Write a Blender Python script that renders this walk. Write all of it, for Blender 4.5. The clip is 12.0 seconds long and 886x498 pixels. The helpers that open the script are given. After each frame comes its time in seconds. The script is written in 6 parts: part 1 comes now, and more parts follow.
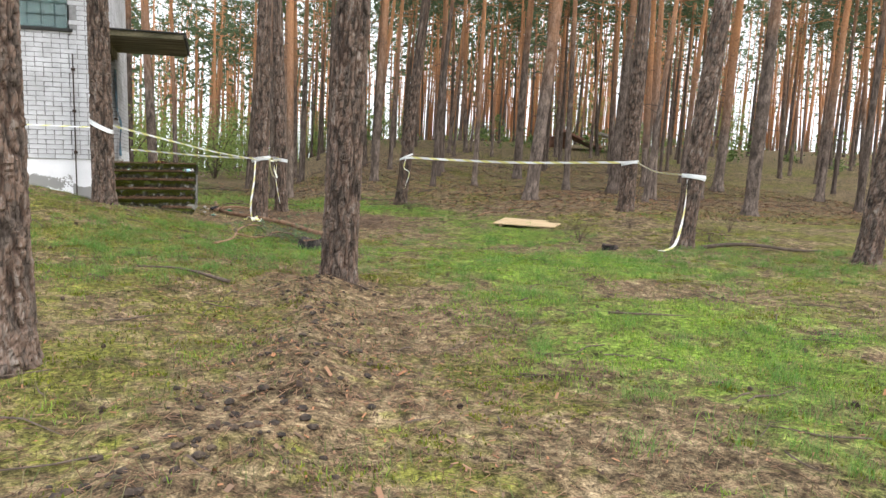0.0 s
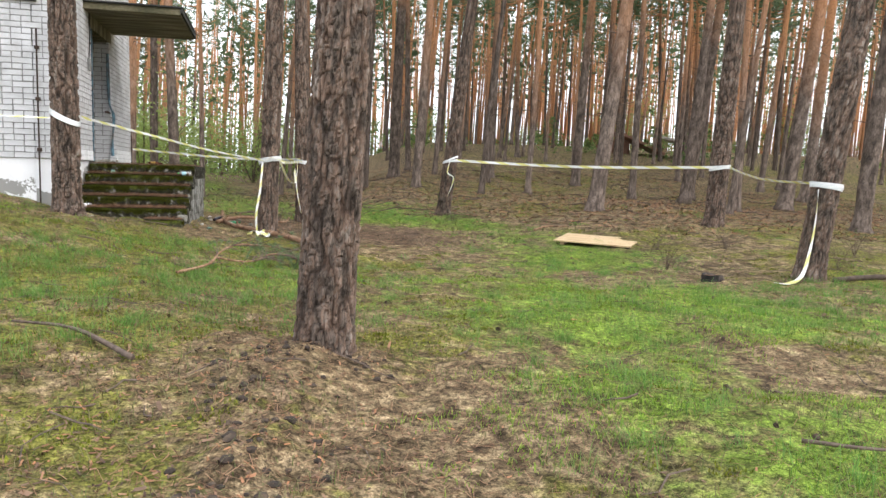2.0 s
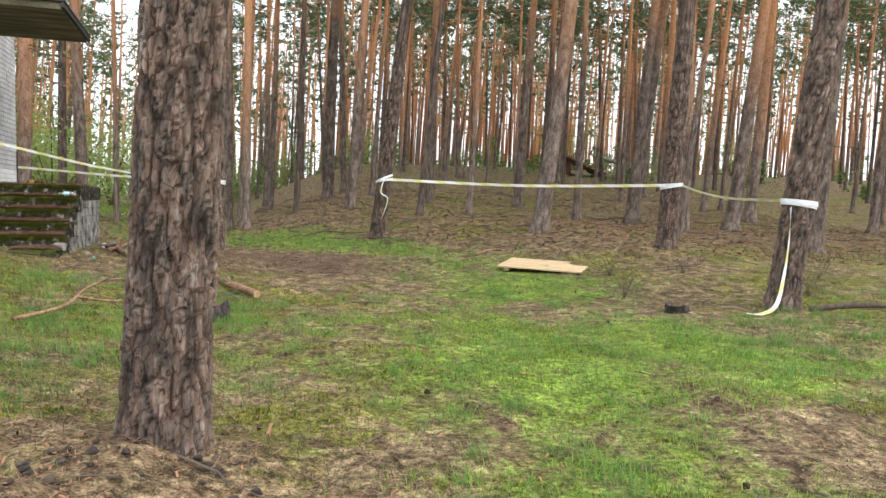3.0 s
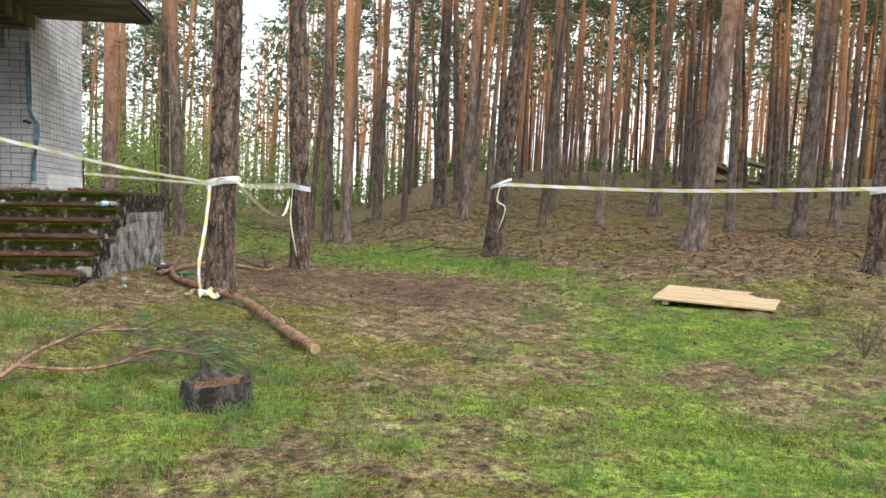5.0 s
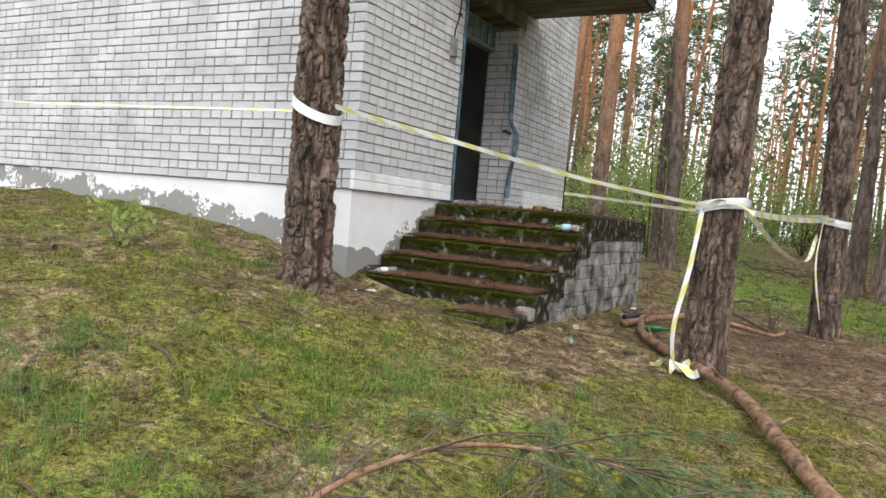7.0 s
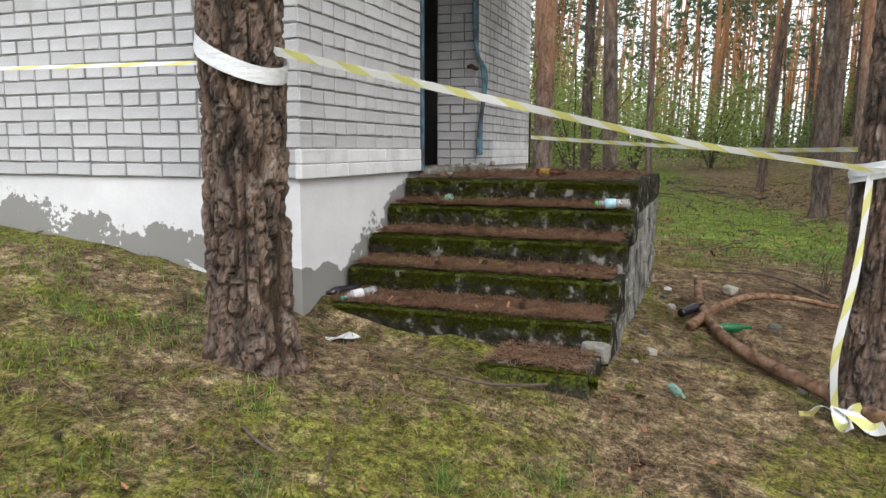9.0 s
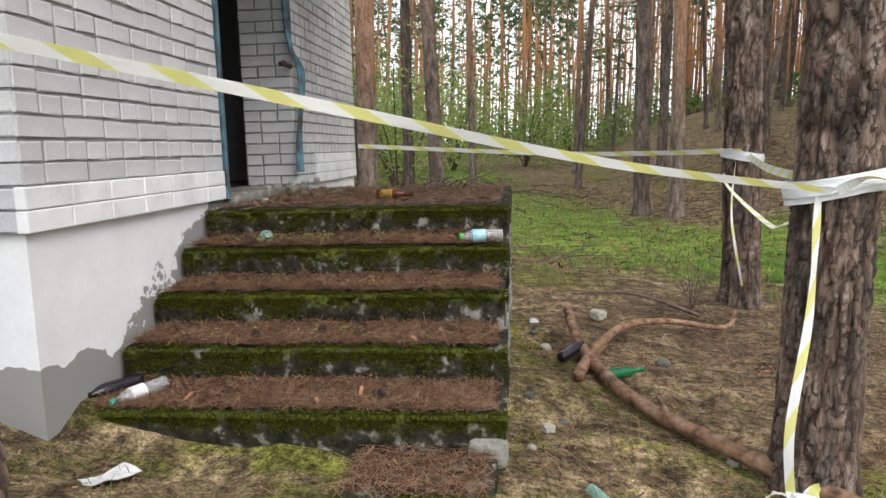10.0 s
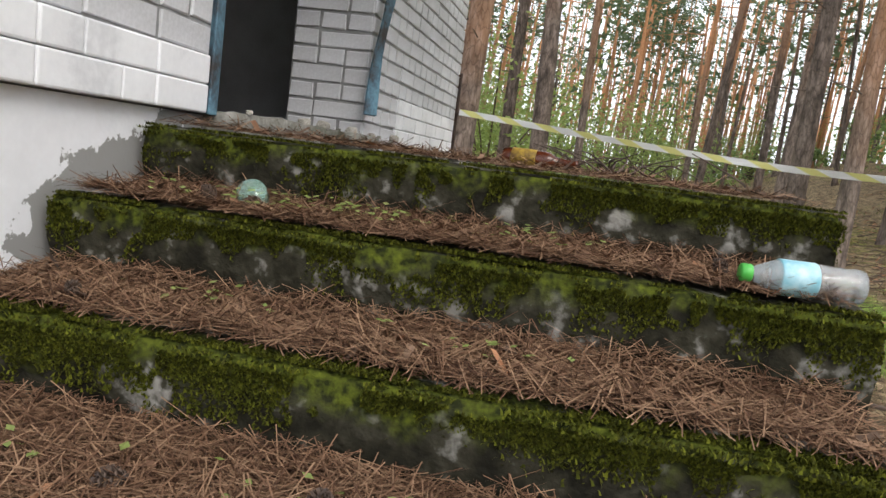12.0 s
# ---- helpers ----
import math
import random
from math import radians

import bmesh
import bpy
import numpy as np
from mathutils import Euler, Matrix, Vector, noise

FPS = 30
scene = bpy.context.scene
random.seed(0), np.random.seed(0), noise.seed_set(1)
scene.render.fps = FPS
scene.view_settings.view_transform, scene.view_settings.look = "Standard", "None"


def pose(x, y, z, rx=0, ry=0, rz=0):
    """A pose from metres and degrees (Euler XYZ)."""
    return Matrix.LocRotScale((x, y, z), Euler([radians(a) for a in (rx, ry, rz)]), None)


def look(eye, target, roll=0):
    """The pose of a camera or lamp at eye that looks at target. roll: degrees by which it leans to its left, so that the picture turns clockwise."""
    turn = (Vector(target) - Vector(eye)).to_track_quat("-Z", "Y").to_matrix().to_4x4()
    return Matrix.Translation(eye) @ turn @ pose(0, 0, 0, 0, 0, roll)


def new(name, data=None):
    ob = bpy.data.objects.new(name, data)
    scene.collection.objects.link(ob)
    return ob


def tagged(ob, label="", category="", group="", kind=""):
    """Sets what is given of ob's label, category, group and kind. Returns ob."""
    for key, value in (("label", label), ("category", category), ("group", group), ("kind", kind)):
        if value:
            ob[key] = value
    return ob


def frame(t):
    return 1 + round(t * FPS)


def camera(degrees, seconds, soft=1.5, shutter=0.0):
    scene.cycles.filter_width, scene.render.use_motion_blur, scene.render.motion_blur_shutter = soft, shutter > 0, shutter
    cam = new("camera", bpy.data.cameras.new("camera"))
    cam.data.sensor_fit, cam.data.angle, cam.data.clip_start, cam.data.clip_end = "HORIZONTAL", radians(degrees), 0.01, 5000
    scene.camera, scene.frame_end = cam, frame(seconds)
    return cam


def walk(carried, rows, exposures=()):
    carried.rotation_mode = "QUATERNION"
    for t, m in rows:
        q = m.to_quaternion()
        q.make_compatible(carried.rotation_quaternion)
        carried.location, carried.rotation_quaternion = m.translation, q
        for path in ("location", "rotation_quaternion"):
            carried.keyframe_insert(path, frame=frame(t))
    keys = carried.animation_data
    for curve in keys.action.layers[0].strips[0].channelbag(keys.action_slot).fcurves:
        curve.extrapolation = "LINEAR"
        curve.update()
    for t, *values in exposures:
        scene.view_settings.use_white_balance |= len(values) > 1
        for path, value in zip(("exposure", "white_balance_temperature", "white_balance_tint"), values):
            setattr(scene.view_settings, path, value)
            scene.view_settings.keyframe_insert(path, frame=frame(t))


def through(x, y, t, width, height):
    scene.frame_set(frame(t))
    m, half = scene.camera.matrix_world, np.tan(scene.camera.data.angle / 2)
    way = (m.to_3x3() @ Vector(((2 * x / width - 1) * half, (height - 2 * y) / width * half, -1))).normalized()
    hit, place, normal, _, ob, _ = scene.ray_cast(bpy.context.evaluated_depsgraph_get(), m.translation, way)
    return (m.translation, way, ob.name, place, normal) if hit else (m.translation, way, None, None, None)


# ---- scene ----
cam = camera(63.0, 12.0)
PATH = [
    (0, (1.774, -2.765, 1.565), (2.375, -0.869, 1.357), 1.1),
    (0.5, (2.019, -2.042, 1.533), (2.499, -0.113, 1.317), 1.6),
    (1, (2.247, -1.314, 1.557), (2.579, 0.644, 1.316), 2.0),
    (1.5, (2.412, -0.612, 1.534), (2.733, 1.347, 1.292), 1.5),
    (2, (2.663, 0.091, 1.558), (3.135, 2.025, 1.363), 1.5),
    (2.5, (2.945, 0.738, 1.525), (3.529, 2.646, 1.394), 1.4),
    (2.7, (3.063, 1.03, 1.519), (3.685, 2.926, 1.387), 1.2),
    (4.3, (3.7, 3.287, 1.52), (4.286, 5.195, 1.4), 0.7),
    (4.5, (3.767, 3.553, 1.515), (4.283, 5.482, 1.393), 0.8),
    (5, (3.884, 4.292, 1.539), (4.195, 6.265, 1.426), 1.0),
    (5.5, (3.944, 4.954, 1.553), (4.024, 6.949, 1.454), 1.9),
    (6, (3.913, 5.698, 1.563), (3.715, 7.686, 1.487), 3.0),
    (6.5, (3.796, 6.324, 1.549), (3.235, 8.242, 1.485), 4.1),
    (7, (3.522, 6.937, 1.552), (2.558, 8.687, 1.455), 4.9),
    (7.2, (3.367, 7.112, 1.546), (2.281, 8.788, 1.439), 5.7),
    (8.8, (1.968, 8.4, 1.867), (1.125, 10.195, 1.601), -0.0),
    (9, (1.859, 8.579, 1.874), (1.174, 10.438, 1.6), 0.1),
    (9.5, (1.602, 9.083, 1.92), (1.258, 11.032, 1.632), -0.4),
    (10, (1.456, 9.72, 1.968), (1.247, 11.69, 1.693), -1.6),
    (10.5, (1.325, 10.265, 1.965), (1.086, 12.236, 1.728), -1.1),
    (11, (1.196, 10.856, 1.951), (0.815, 12.809, 1.76), -0.4),
    (11.5, (1.073, 11.369, 1.881), (0.548, 13.287, 1.674), 2.2),
    (12, (0.872, 11.95, 1.66), (0.478, 13.896, 1.412), 7.3),
]
EXPOSURES = [(0.0, 0.62), (2.5, 0.70), (6.0, 0.56), (9.0, 0.29), (10.5, 0.58), (12.0, 0.54)]
walk(cam, [(t, look(eye, target, roll)) for t, eye, target, roll in PATH], EXPOSURES)

# ---- world and sun: an overcast sky ----
world = bpy.data.worlds.new("world")
scene.world = world
world.use_nodes = True
wn, wl = world.node_tree.nodes, world.node_tree.links
sky = wn.new("ShaderNodeTexSky")
sky.sky_type, sky.sun_disc, sky.sun_elevation, sky.sun_rotation = "NISHITA", False, radians(44), radians(142)
sky.dust_density, sky.air_density = 5.0, 1.0
soften = wn.new("ShaderNodeMixRGB")
soften.inputs[0].default_value = 0.86
soften.inputs[2].default_value = (9.6, 10.0, 10.6, 1)
wl.new(sky.outputs[0], soften.inputs[1])
wl.new(soften.outputs[0], wn["Background"].inputs[0])
wn["Background"].inputs[1].default_value = 0.15
sun = new("sun", bpy.data.lights.new("sun", "SUN"))
sun.data.energy, sun.data.angle, sun.data.color = 1.5, radians(35), (1.0, 0.97, 0.92)
sun.matrix_world = pose(0, 0, 30, 46, 0, 38)

# ---- materials ----
def mat(name, colours, scale=8.0, rough=0.85, bump=0.3, fine=60.0, metal=0.0, stretch=(1, 1, 1), vary=0.15, coords="Object", dist=0.01, detail=6.0):
    """Two scales of noise between the colours, with fine grain and bump."""
    m = bpy.data.materials.new(name)
    m.use_nodes = True
    n, l = m.node_tree.nodes, m.node_tree.links
    b = n["Principled BSDF"]
    b.inputs["Roughness"].default_value, b.inputs["Metallic"].default_value = rough, metal
    tc, mp = n.new("ShaderNodeTexCoord"), n.new("ShaderNodeMapping")
    mp.inputs["Scale"].default_value = stretch
    l.new(tc.outputs[coords], mp.inputs[0])
    a, f = n.new("ShaderNodeTexNoise"), n.new("ShaderNodeTexNoise")
    a.inputs["Scale"].default_value, a.inputs["Detail"].default_value = scale, detail
    f.inputs["Scale"].default_value, f.inputs["Detail"].default_value = fine, 4
    l.new(mp.outputs[0], a.inputs[0]), l.new(mp.outputs[0], f.inputs[0])
    mixv = n.new("ShaderNodeMath")
    mixv.operation = "MULTIPLY_ADD"
    mixv.inputs[1].default_value = 0.35
    l.new(f.outputs[0], mixv.inputs[0]), l.new(a.outputs[0], mixv.inputs[2])
    r = n.new("ShaderNodeValToRGB")
    while len(r.color_ramp.elements) < len(colours):
        r.color_ramp.elements.new(0.5)
    for i, c in enumerate(colours):
        r.color_ramp.elements[i].position = 0.5 + 0.36 * i / max(1, len(colours) - 1)
        r.color_ramp.elements[i].color = (*c, 1)
    l.new(mixv.outputs[0], r.inputs[0])
    oi, hs = n.new("ShaderNodeObjectInfo"), n.new("ShaderNodeHueSaturation")
    mr = n.new("ShaderNodeMapRange")
    mr.inputs[3].default_value, mr.inputs[4].default_value = 1 - vary, 1 + vary
    l.new(oi.outputs["Random"], mr.inputs[0]), l.new(mr.outputs[0], hs.inputs["Value"])
    l.new(r.outputs[0], hs.inputs["Color"]), l.new(hs.outputs[0], b.inputs["Base Color"])
    bp = n.new("ShaderNodeBump")
    bp.inputs["Strength"].default_value, bp.inputs["Distance"].default_value = bump, dist
    l.new(mixv.outputs[0], bp.inputs["Height"]), l.new(bp.outputs[0], b.inputs["Normal"])
    return m


def island_mat(name, colours, rough=0.8, through=0.0):
    """A colour for each loose piece of a mesh."""
    m = bpy.data.materials.new(name)
    m.use_nodes = True
    n, l = m.node_tree.nodes, m.node_tree.links
    b = n["Principled BSDF"]
    b.inputs["Roughness"].default_value = rough
    b.inputs["Specular IOR Level"].default_value = 0.15 if rough >= 0.8 else 0.4
    g, r = n.new("ShaderNodeNewGeometry"), n.new("ShaderNodeValToRGB")
    while len(r.color_ramp.elements) < len(colours):
        r.color_ramp.elements.new(0.5)
    for i, c in enumerate(colours):
        r.color_ramp.elements[i].position, r.color_ramp.elements[i].color = i / max(1, len(colours) - 1), (*c, 1)
    l.new(g.outputs["Random Per Island"], r.inputs[0]), l.new(r.outputs[0], b.inputs["Base Color"])
    if through:
        t, mx = n.new("ShaderNodeBsdfTranslucent"), n.new("ShaderNodeMixShader")
        mx.inputs[0].default_value = through
        l.new(r.outputs[0], t.inputs[0]), l.new(b.outputs[0], mx.inputs[1]), l.new(t.outputs[0], mx.inputs[2])
        l.new(mx.outputs[0], n["Material Output"].inputs[0])
    return m


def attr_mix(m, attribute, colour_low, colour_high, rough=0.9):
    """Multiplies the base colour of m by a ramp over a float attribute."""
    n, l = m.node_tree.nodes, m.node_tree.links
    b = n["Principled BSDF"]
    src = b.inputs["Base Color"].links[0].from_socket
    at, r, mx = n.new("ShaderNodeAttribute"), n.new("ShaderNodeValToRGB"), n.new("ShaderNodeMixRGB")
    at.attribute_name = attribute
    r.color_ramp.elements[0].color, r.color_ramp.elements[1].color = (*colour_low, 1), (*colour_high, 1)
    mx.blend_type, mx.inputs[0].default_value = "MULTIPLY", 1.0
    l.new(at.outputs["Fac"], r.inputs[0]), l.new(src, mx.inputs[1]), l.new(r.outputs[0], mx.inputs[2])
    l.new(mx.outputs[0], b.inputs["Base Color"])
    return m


def crack(m, scale, flat, low, width):
    """Dark cracks between scales of bark, over the base colour of m."""
    n, l = m.node_tree.nodes, m.node_tree.links
    b = n["Principled BSDF"]
    src = b.inputs["Base Color"].links[0].from_socket
    tc, mp, nz, ad, vo = n.new("ShaderNodeTexCoord"), n.new("ShaderNodeMapping"), n.new("ShaderNodeTexNoise"), n.new("ShaderNodeVectorMath"), n.new("ShaderNodeTexVoronoi")
    mp.inputs["Scale"].default_value = (1, 1, flat)
    nz.inputs["Scale"].default_value, nz.inputs["Detail"].default_value = scale * 0.8, 3
    ad.operation, ad.inputs[1].default_value = "MULTIPLY_ADD", (0.9 / scale, 0.9 / scale, 0.9 / scale)
    l.new(tc.outputs["Object"], mp.inputs[0]), l.new(mp.outputs[0], nz.inputs[0])
    l.new(nz.outputs["Color"], ad.inputs[0]), l.new(mp.outputs[0], ad.inputs[2])
    vo.feature = "DISTANCE_TO_EDGE"
    vo.inputs["Scale"].default_value = scale
    l.new(ad.outputs[0], vo.inputs["Vector"])
    r, mx = n.new("ShaderNodeMapRange"), n.new("ShaderNodeMixRGB")
    r.inputs[2].default_value, r.inputs[3].default_value = width, low
    mx.blend_type, mx.inputs[0].default_value = "MULTIPLY", 1.0
    l.new(vo.outputs["Distance"], r.inputs[0]), l.new(src, mx.inputs[1]), l.new(r.outputs[0], mx.inputs[2])
    l.new(mx.outputs[0], b.inputs["Base Color"])
    bp = n.new("ShaderNodeBump")
    bp.inputs["Strength"].default_value, bp.inputs["Distance"].default_value = 0.7, 0.012
    l.new(r.outputs[0], bp.inputs["Height"]), l.new(b.inputs["Normal"].links[0].from_socket, bp.inputs["Normal"])
    l.new(bp.outputs[0], b.inputs["Normal"])
    return m


# plate ramp darkens furrows by depth: brown bark tone plus crevice shade in colour
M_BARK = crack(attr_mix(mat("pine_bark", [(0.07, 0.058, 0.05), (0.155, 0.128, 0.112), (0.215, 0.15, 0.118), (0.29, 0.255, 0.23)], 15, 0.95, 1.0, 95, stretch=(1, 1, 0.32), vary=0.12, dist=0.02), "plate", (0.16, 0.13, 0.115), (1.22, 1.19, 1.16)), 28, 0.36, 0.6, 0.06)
def far_bark():
    m = mat("tall_pine_bark", [(0.075, 0.06, 0.052), (0.16, 0.125, 0.105), (0.28, 0.22, 0.19)], 11, 0.95, 0.9, 40, stretch=(1, 1, 0.3), vary=0.3, dist=0.04)
    n, l = m.node_tree.nodes, m.node_tree.links
    b = n["Principled BSDF"]
    src = b.inputs["Base Color"].links[0].from_socket
    tc, sp, nz = n.new("ShaderNodeTexCoord"), n.new("ShaderNodeSeparateXYZ"), n.new("ShaderNodeTexNoise")
    oi, ma, ad = n.new("ShaderNodeObjectInfo"), n.new("ShaderNodeMath"), n.new("ShaderNodeMath")
    nz.inputs["Scale"].default_value = 1.2
    l.new(tc.outputs["Object"], sp.inputs[0]), l.new(tc.outputs["Object"], nz.inputs[0])
    ma.operation, ma.inputs[1].default_value = "MULTIPLY_ADD", 5.5
    l.new(oi.outputs["Random"], ma.inputs[0]), l.new(sp.outputs["Z"], ma.inputs[2])
    ad.operation, ad.inputs[1].default_value = "MULTIPLY_ADD", 3.0
    l.new(nz.outputs[0], ad.inputs[0]), l.new(ma.outputs[0], ad.inputs[2])
    mr, mx = n.new("ShaderNodeMapRange"), n.new("ShaderNodeMixRGB")
    mr.inputs[1].default_value, mr.inputs[2].default_value = 8.0, 13.0
    mx.inputs[2].default_value = (0.58, 0.29, 0.15, 1)
    l.new(ad.outputs[0], mr.inputs[0]), l.new(mr.outputs[0], mx.inputs[0]), l.new(src, mx.inputs[1])
    l.new(mx.outputs[0], b.inputs["Base Color"])
    return m
M_FARBARK = crack(far_bark(), 15, 0.35, 0.62, 0.09)
M_NEEDLE = island_mat("pine_needles", [(0.07, 0.11, 0.055), (0.12, 0.17, 0.085), (0.17, 0.23, 0.12)], 0.6, 0.5)
M_LEAF = island_mat("spring_leaves", [(0.22, 0.30, 0.08), (0.30, 0.39, 0.11), (0.38, 0.47, 0.16)], 0.6, 0.5)
M_GRASS = island_mat("grass_blades", [(0.10, 0.19, 0.02), (0.16, 0.30, 0.025), (0.23, 0.38, 0.035), (0.30, 0.38, 0.06)], 0.6, 0.4)
M_TUFT = island_mat("soft_grass", [(0.07, 0.17, 0.03), (0.11, 0.25, 0.045), (0.15, 0.31, 0.055), (0.24, 0.30, 0.10)], 0.6, 0.4)
M_DRYGRASS = island_mat("dry_grass", [(0.12, 0.11, 0.055), (0.21, 0.18, 0.10), (0.085, 0.125, 0.036), (0.11, 0.15, 0.042)], 0.8, 0.2)
M_MOSSTUFT = island_mat("moss_tufts", [(0.03, 0.033, 0.005), (0.055, 0.062, 0.007), (0.13, 0.14, 0.014), (0.035, 0.035, 0.008)], 0.95, 0.1)
M_GMOSS = island_mat("ground_moss", [(0.08, 0.10, 0.012), (0.145, 0.165, 0.02), (0.24, 0.25, 0.035)], 0.95, 0.1)
M_LITTER = island_mat("pine_litter", [(0.05, 0.025, 0.016), (0.155, 0.083, 0.05), (0.33, 0.205, 0.127), (0.095, 0.048, 0.03)], 0.8)
M_DEBRIS = island_mat("bark_flakes", [(0.04, 0.028, 0.022), (0.10, 0.065, 0.048), (0.18, 0.12, 0.085), (0.28, 0.17, 0.11), (0.40, 0.19, 0.10), (0.08, 0.055, 0.042)], 0.9)
M_SOIL = mat("dark_soil", [(0.02, 0.015, 0.012), (0.045, 0.032, 0.024), (0.10, 0.07, 0.048)], 14, 0.95, 0.9, 60, vary=0)
M_TWIG = mat("dry_twig", [(0.07, 0.05, 0.04), (0.15, 0.11, 0.085)], 20, 0.9)
M_REDBARK = mat("peeling_red_bark", [(0.06, 0.035, 0.024), (0.19, 0.10, 0.055), (0.26, 0.15, 0.09), (0.33, 0.22, 0.15)], 16, 0.8, 0.6, 45)
M_CUT = mat("cut_wood", [(0.30, 0.17, 0.09), (0.42, 0.27, 0.15)], 14, 0.8)
M_CHAR = mat("charred_bark", [(0.008, 0.007, 0.007), (0.022, 0.018, 0.016), (0.13, 0.10, 0.09)], 11, 0.9, 0.9, 40, stretch=(1, 1, 0.4), dist=0.03)
M_BRICK = mat("white_silicate_brick", [(0.48, 0.48, 0.495), (0.56, 0.56, 0.58), (0.635, 0.635, 0.66), (0.70, 0.70, 0.725)], 2.6, 0.85, 0.5, 90, vary=0.07, coords="Object", dist=0.004)
M_MORTAR = mat("grey_mortar", [(0.20, 0.198, 0.198), (0.34, 0.338, 0.338)], 9, 0.95, 0.6, 80, dist=0.006)
M_WHITE = mat("whitewash", [(0.70, 0.705, 0.73), (0.83, 0.835, 0.86), (0.88, 0.885, 0.91)], 5, 0.8, 0.5, 50, vary=0.03, dist=0.004)
M_CONC = mat("weathered_concrete", [(0.05, 0.05, 0.03), (0.16, 0.155, 0.135), (0.30, 0.29, 0.265)], 4.5, 0.95, 0.8, 50, dist=0.02)
M_CANOPY = mat("stained_concrete_canopy", [(0.05, 0.05, 0.028), (0.13, 0.115, 0.07), (0.24, 0.21, 0.15)], 2.2, 0.95, 0.5, 40, stretch=(0.5, 3, 1), dist=0.01)
M_TAR = mat("roofing_felt", [(0.02, 0.02, 0.02), (0.05, 0.05, 0.048)], 12, 0.9)
# near-black plaster: the unlit depth of the rooms is put into the colour
M_DARK = mat("interior_shade_plaster", [(0.012, 0.012, 0.013), (0.035, 0.035, 0.036)], 5, 0.95)
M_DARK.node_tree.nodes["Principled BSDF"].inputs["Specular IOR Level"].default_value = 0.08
M_BLUE = mat("flaking_blue_paint", [(0.04, 0.036, 0.036), (0.075, 0.14, 0.19), (0.13, 0.26, 0.34)], 9, 0.6, 0.5, 70)
M_RUST = mat("rusty_iron", [(0.03, 0.022, 0.02), (0.09, 0.055, 0.04)], 14, 0.8, 0.5, 80, metal=0.3)
M_BOARD = mat("raw_pine_board", [(0.36, 0.24, 0.13), (0.52, 0.38, 0.22), (0.60, 0.46, 0.29)], 3, 0.75, 0.2, 60, stretch=(0.6, 9, 4), vary=0.1)
M_CONE = mat("pine_cone_scales", [(0.05, 0.035, 0.03), (0.13, 0.085, 0.06)], 30, 0.8)
M_PAPER = mat("crumpled_paper", [(0.55, 0.53, 0.55), (0.75, 0.74, 0.74)], 9, 0.8)
M_STONE = mat("pale_stone", [(0.24, 0.22, 0.19), (0.46, 0.44, 0.39)], 12, 0.9)
M_BRICKRED = mat("red_rubble", [(0.20, 0.10, 0.07), (0.34, 0.19, 0.14)], 3, 0.9)


def glassy(name, colour, rough=0.05, trans=0.9):
    m = bpy.data.materials.new(name)
    m.use_nodes = True
    b = m.node_tree.nodes["Principled BSDF"]
    b.inputs["Base Color"].default_value, b.inputs["Roughness"].default_value = (*colour, 1), rough
    b.inputs["Transmission Weight"].default_value, b.inputs["IOR"].default_value = trans, 1.45
    return m
M_PET = glassy("clear_plastic", (0.85, 0.88, 0.9), 0.12, 0.75)
M_AMBER = glassy("amber_glass", (0.11, 0.026, 0.009), 0.06, 0.25)
M_DARKGLASS = glassy("dark_plastic", (0.03, 0.025, 0.035), 0.1, 0.3)
M_GREENGLASS = glassy("pale_green_glass", (0.5, 0.75, 0.65), 0.08, 0.7)
M_GLASSBLOCK = glassy("glass_block", (0.55, 0.78, 0.76), 0.15, 0.85)
M_LABEL = mat("pale_blue_label", [(0.20, 0.50, 0.62), (0.55, 0.75, 0.82)], 25, 0.4)
M_CAPGREEN = mat("green_cap", [(0.06, 0.42, 0.06), (0.10, 0.52, 0.09)], 10, 0.4)
M_CAPTEAL = mat("teal_cap", [(0.02, 0.25, 0.17), (0.03, 0.32, 0.22)], 10, 0.4)
M_YELLOWLABEL = mat("worn_yellow_label", [(0.10, 0.05, 0.01), (0.42, 0.27, 0.03)], 30, 0.6)


